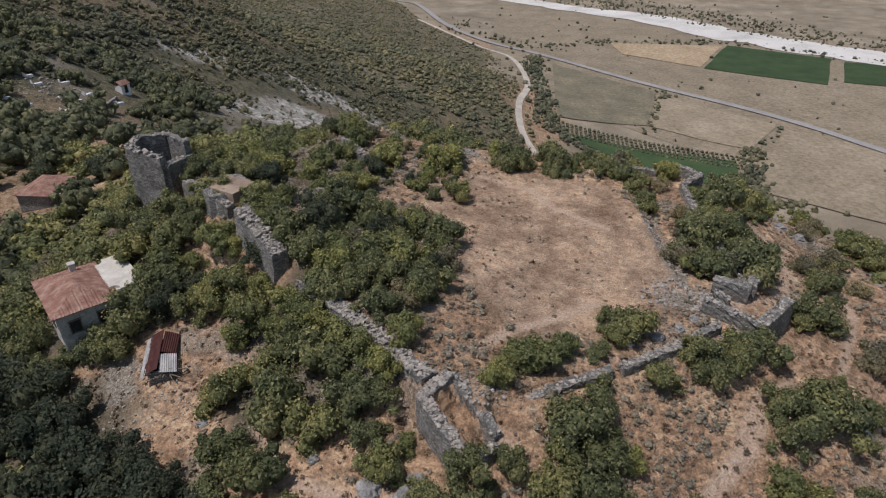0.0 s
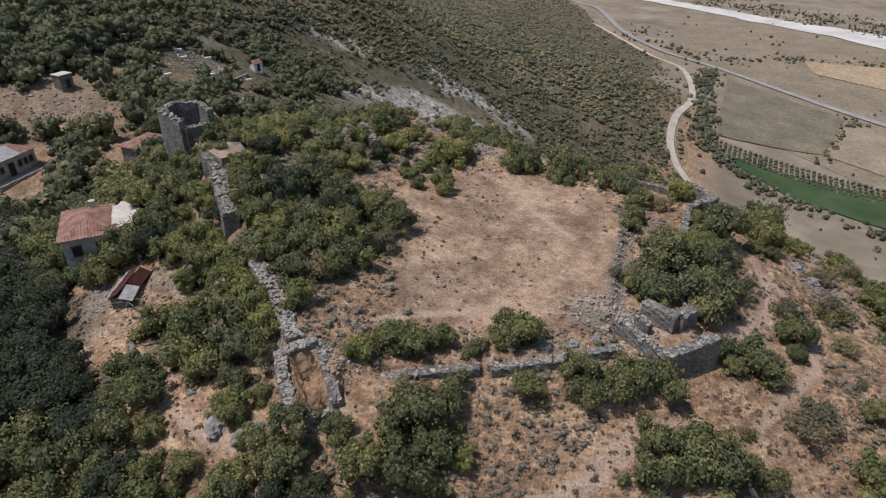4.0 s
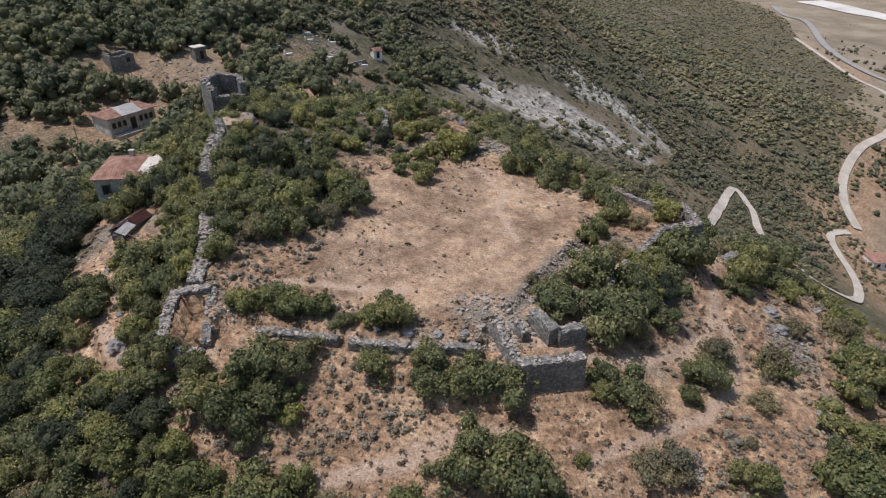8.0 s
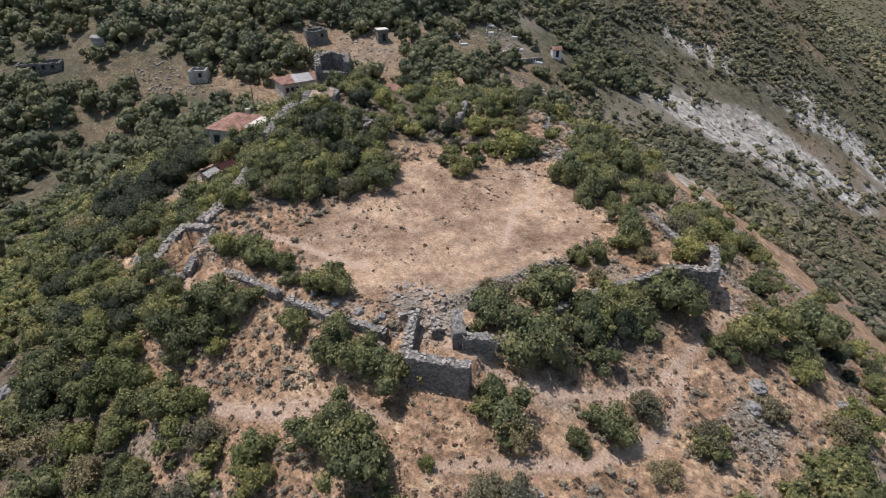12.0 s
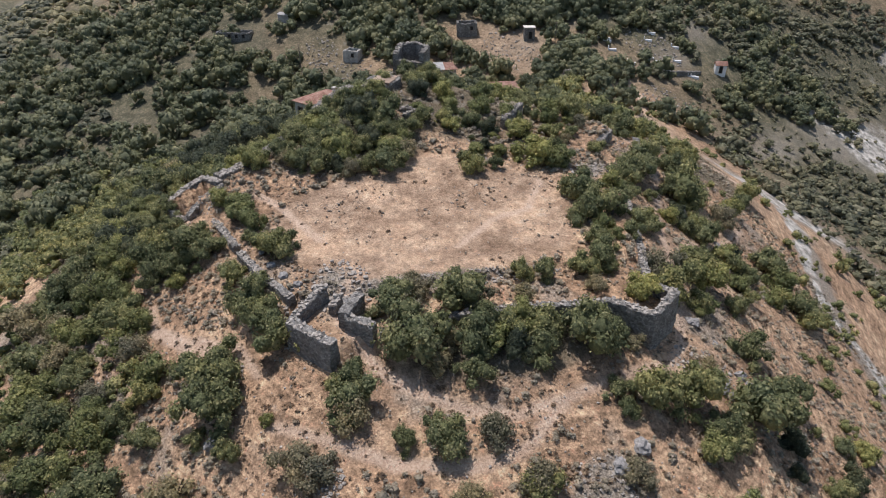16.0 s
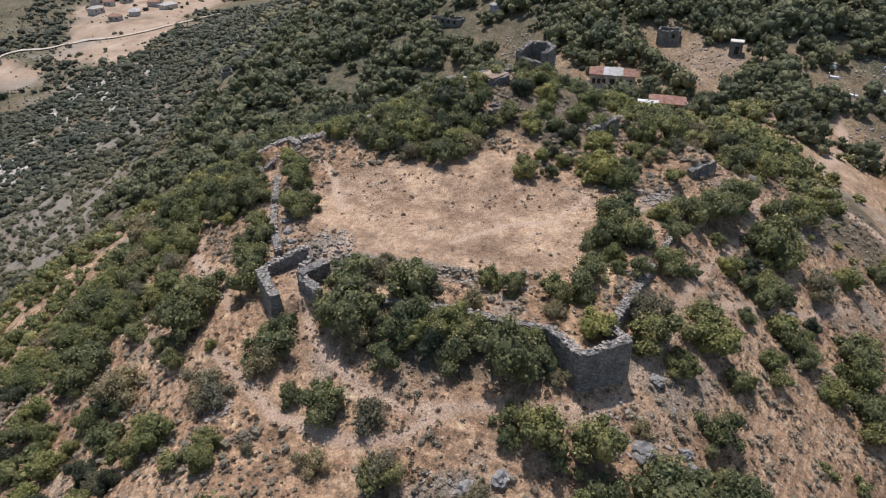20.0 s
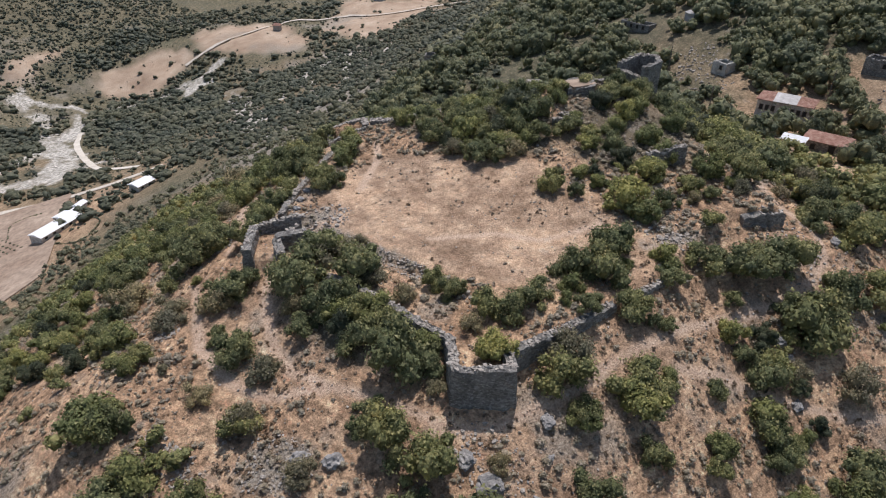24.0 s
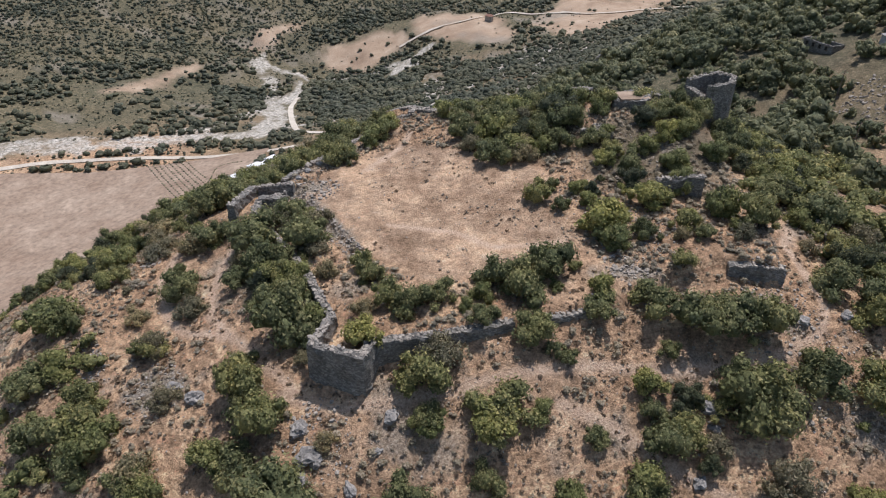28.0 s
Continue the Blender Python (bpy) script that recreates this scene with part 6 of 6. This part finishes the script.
sheet("roof_sheet", shack, 3.2, 2.4, (0, 0, 2.1), (radians(6), radians(8), 0), 0.0, SHEET)
tarp = thing("covered_cart", (-111.7, 6.4, ground_z(-111.7, 6.4)), "cart under a white tarpaulin beside trees", "cart", turn=radians(40))
bm = bmesh.new()
box(bm, -1.6, 1.6, -0.9, 0.9, 0.4, 1.9)
bmesh.ops.bevel(bm, geom=bm.edges[:], offset=0.45, segments=3, affect='EDGES')
part("tarpaulin", bm, WHITE, tarp)
for x in (-1.0, 1.0):
    for y in (-0.95, 0.95):
        bm = bmesh.new()
        bmesh.ops.create_cone(bm, cap_ends=True, segments=14, radius1=0.4, radius2=0.4, depth=0.16, matrix=Matrix.Translation((x, y, 0.38)) @ Matrix.Rotation(radians(90), 4, 'X'))
        part("wheel", bm, DARK, tarp)
shrine = thing("chapel", (-86.1, 88.0, ground_z(-86.1, 88)), "tiny white chapel with a red roof beside the graveyard", "chapel", turn=radians(70))
bm = bmesh.new()
box(bm, -1.3, 1.3, -1.0, 1.0, -0.8, 2.0)
part("wall", bm, WHITE, shrine)
tiled_roof("tile_roof", shrine, 2.6, 2.0, 2.0, 0.9, TILE, "bright red tiles", 0.2, False)
opening(shrine, 0, -1.0, 1.0, 0.7, 1.6, 0, "door")

# graveyard
grng = random.Random(4)
first = None
for k in range(17):
    gx_, gy_ = -99 + 17 * grng.random(), 58 + 26 * grng.random()
    m = Matrix.Translation((gx_, gy_, ground_z(gx_, gy_))) @ Matrix.Rotation(radians(grng.uniform(50, 75)), 4, 'Z')
    if first is None:
        first = thing("grave", (0, 0, 0), "white marble grave with a low headstone", "grave", "graves in the yard")
        bm = bmesh.new()
        box(bm, -0.9, 0.9, -0.4, 0.4, -0.3, 0.3)
        part("slab", bm, WHITE, first)
        bm = bmesh.new()
        box(bm, -1.15, -1.004, -0.4, 0.4, -0.3, 1.0)
        part("headstone", bm, WHITE, first)
        first.matrix_basis = m
    else:
        copy_thing(first, m)
ruin("yard_wall", rise([(-79, 43), (-79.6, 47.6), (-80.5, 52)], [-4.2, -4.4, -4.6]), 0.5, "dark dry-stone yard wall", 121, 0.3)
ruin("yard_wall", rise([(-81, 60), (-81.5, 66), (-83, 74), (-85, 82)], [-5.6, -6.4, -7.2, -8.2]), 0.5, "dry-stone wall of the graveyard", 122, 0.3)
ruin("yard_wall", rise([(-29, 27.5), (-31, 23.5), (-33.5, 21.5)], [ground_z(-29, 27.5) + 0.7, ground_z(-31, 23.5) + 0.7, ground_z(-33.5, 21.5) + 0.7]), 0.4, "pale retaining wall beside the lane", 123, 0.2)


def pole(x, y, high=6.5):
    e = thing("utility_pole", (x, y, ground_z(x, y)), "thin wooden utility pole with a crossbar", "pole", "poles of the village")
    bm = bmesh.new()
    bmesh.ops.create_cone(bm, cap_ends=True, segments=8, radius1=0.12, radius2=0.08, depth=high + 0.6, matrix=Matrix.Translation((0, 0, high / 2 - 0.3)))
    part("post", bm, WOOD, e)
    bm = bmesh.new()
    box(bm, -0.6, 0.6, -0.05, 0.05, high - 0.5, high - 0.4)
    part("crossbar", bm, WOOD, e)


for x, y in ((-93.5, 46), (-98, 21), (-112, -16), (-84, 2)):
    pole(x, y)

# bastion with earth on top, and low inner walls of the fort's west end
bastion = thing("bastion", (0, 0, 0), "ruined bastion with a flat earthen top", "ruin")
wall_run("masonry", rise([(-28.6, -3.9), (-31.2, -1.4), (-34.0, -2.9), (-32.5, -5.4), (-28.9, -4.0)], [9.8, 9.9, 10.0, 9.8, 9.8]), 0.8, STONE, bastion, "", 131, 0.4)
bm = bmesh.new()
box(bm, -1.9, 1.9, -1.5, 1.5, -3, 0)
o = part("earth_fill", bm, PLOUGH, bastion, "dry earth filling")
o.matrix_basis = Matrix.Translation((-31.3, -3.4, 9.95)) @ Matrix.Rotation(radians(-30), 4, 'Z')
ruin("fort_wall", rise([(-21.6, -2.2), (-22.8, -0.6), (-23.8, 0.9)], [7.9, 8.1, 8.0]), 0.6, "low inner wall of squared grey stone", 133, 0.15)

# farm in the southern valley
fa = math.atan2(-4, -23)


def barn(x, y, turn, length, width, high, label, wing=False):
    e = thing("farm_building", (x, y, ground_z(x, y)), label, "barn", "farm buildings", turn)
    bm = bmesh.new()
    box(bm, -length / 2, length / 2, -width / 2, width / 2, -1.5, high)
    part("wall", bm, PLASTER, e, "pale blockwork")
    bm = bmesh.new()
    L, W = length / 2 + 0.4, width / 2 + 0.4
    a = [bm.verts.new(p) for p in ((-L, -W, high + 0.004), (L, -W, high + 0.004), (L, W, high + 0.004), (-L, W, high + 0.004), (-L, 0, high + 0.9), (L, 0, high + 0.9))]
    for f in ((0, 1, 5, 4), (2, 3, 4, 5), (0, 4, 3), (1, 2, 5), (3, 2, 1, 0)):
        bm.faces.new([a[i] for i in f])
    part("sheet_roof", bm, WHITE, e, "white sheet roof")
    for k in range(int(length / 4)):
        opening(e, -length / 2 + 2 + 4 * k, -width / 2 - 0.02, high * 0.6, 1.2, 0.7, 0)
    return e


barn(-37, -226, fa + 0.12, 20, 6.5, 2.6, "long white-roofed farm building")
barn(-43, -230.5, fa + 0.12, 6, 7, 2.6, "wing of the white-roofed farm")
barn(-52, -236, fa + 0.3, 5, 3.2, 2.4, "small white-roofed store at the farm")
barn(-48, -233.5, fa + 0.3, 3, 2.4, 2.0, "small white-roofed shed at the farm")
barn(-74, -222, fa, 9, 6, 2.8, "pale shed at the foot of the slope")
nh = thing("house", (53.5, 215, ground_z(53.5, 215)), "white house with dark red roof below the hill", "house", turn=radians(35))
bm = bmesh.new()
box(bm, -5, 5, -3.5, 3.5, -1.5, 3.4)
part("wall", bm, WHITE, nh, "white plaster")
tiled_roof("tile_roof", nh, 10, 7, 3.4, 1.3, TILE, "dark red tiles")
for x in (-3, 0, 3):
    opening(nh, x, -3.5, 1.9, 1.0, 1.2, 0)

# houses of the far village on the terrace across the gorge
for k, (x, y, size) in enumerate(((-499, -471, 12), (-484, -444, 9), (-510, -445, 11), (-462, -401, 13), (-497, -405, 10), (-493, -387, 14), (-519, -414, 9), (-437, -402, 10), (-459, -439, 12), (-530, -455, 11), (-314, -410, 6))):
    far_home = thing("house", (x, y, ground_z(x, y)), "distant white house among trees on the far terrace" if k < 10 else "small brown hut alone on the far fields", "house", "far village houses" if k < 10 else "", turn=0.4 + 1.1 * k)
    bm = bmesh.new()
    box(bm, -size / 2, size / 2, -size / 3, size / 3, -2.0, 4.2)
    part("wall", bm, PLASTER if k < 10 else RUBBLE, far_home)
    bm = bmesh.new()
    L, W = size / 2 + 0.5, size / 3 + 0.5
    a = [bm.verts.new(p) for p in ((-L, -W, 4.204), (L, -W, 4.204), (L, W, 4.204), (-L, W, 4.204), (-L * 0.6, 0, 6.0), (L * 0.6, 0, 6.0))]
    for f in ((0, 1, 5, 4), (2, 3, 4, 5), (0, 4, 3), (1, 2, 5), (3, 2, 1, 0)):
        bm.faces.new([a[i] for i in f])
    part("roof", bm, (SHEET, TILE, PLASTER)[k % 3] if k < 10 else TILE, far_home)
    for u in (-0.25, 0.25):
        opening(far_home, u * size, -size / 3 - 0.02, 2.2, 1.2, 1.4, 0)
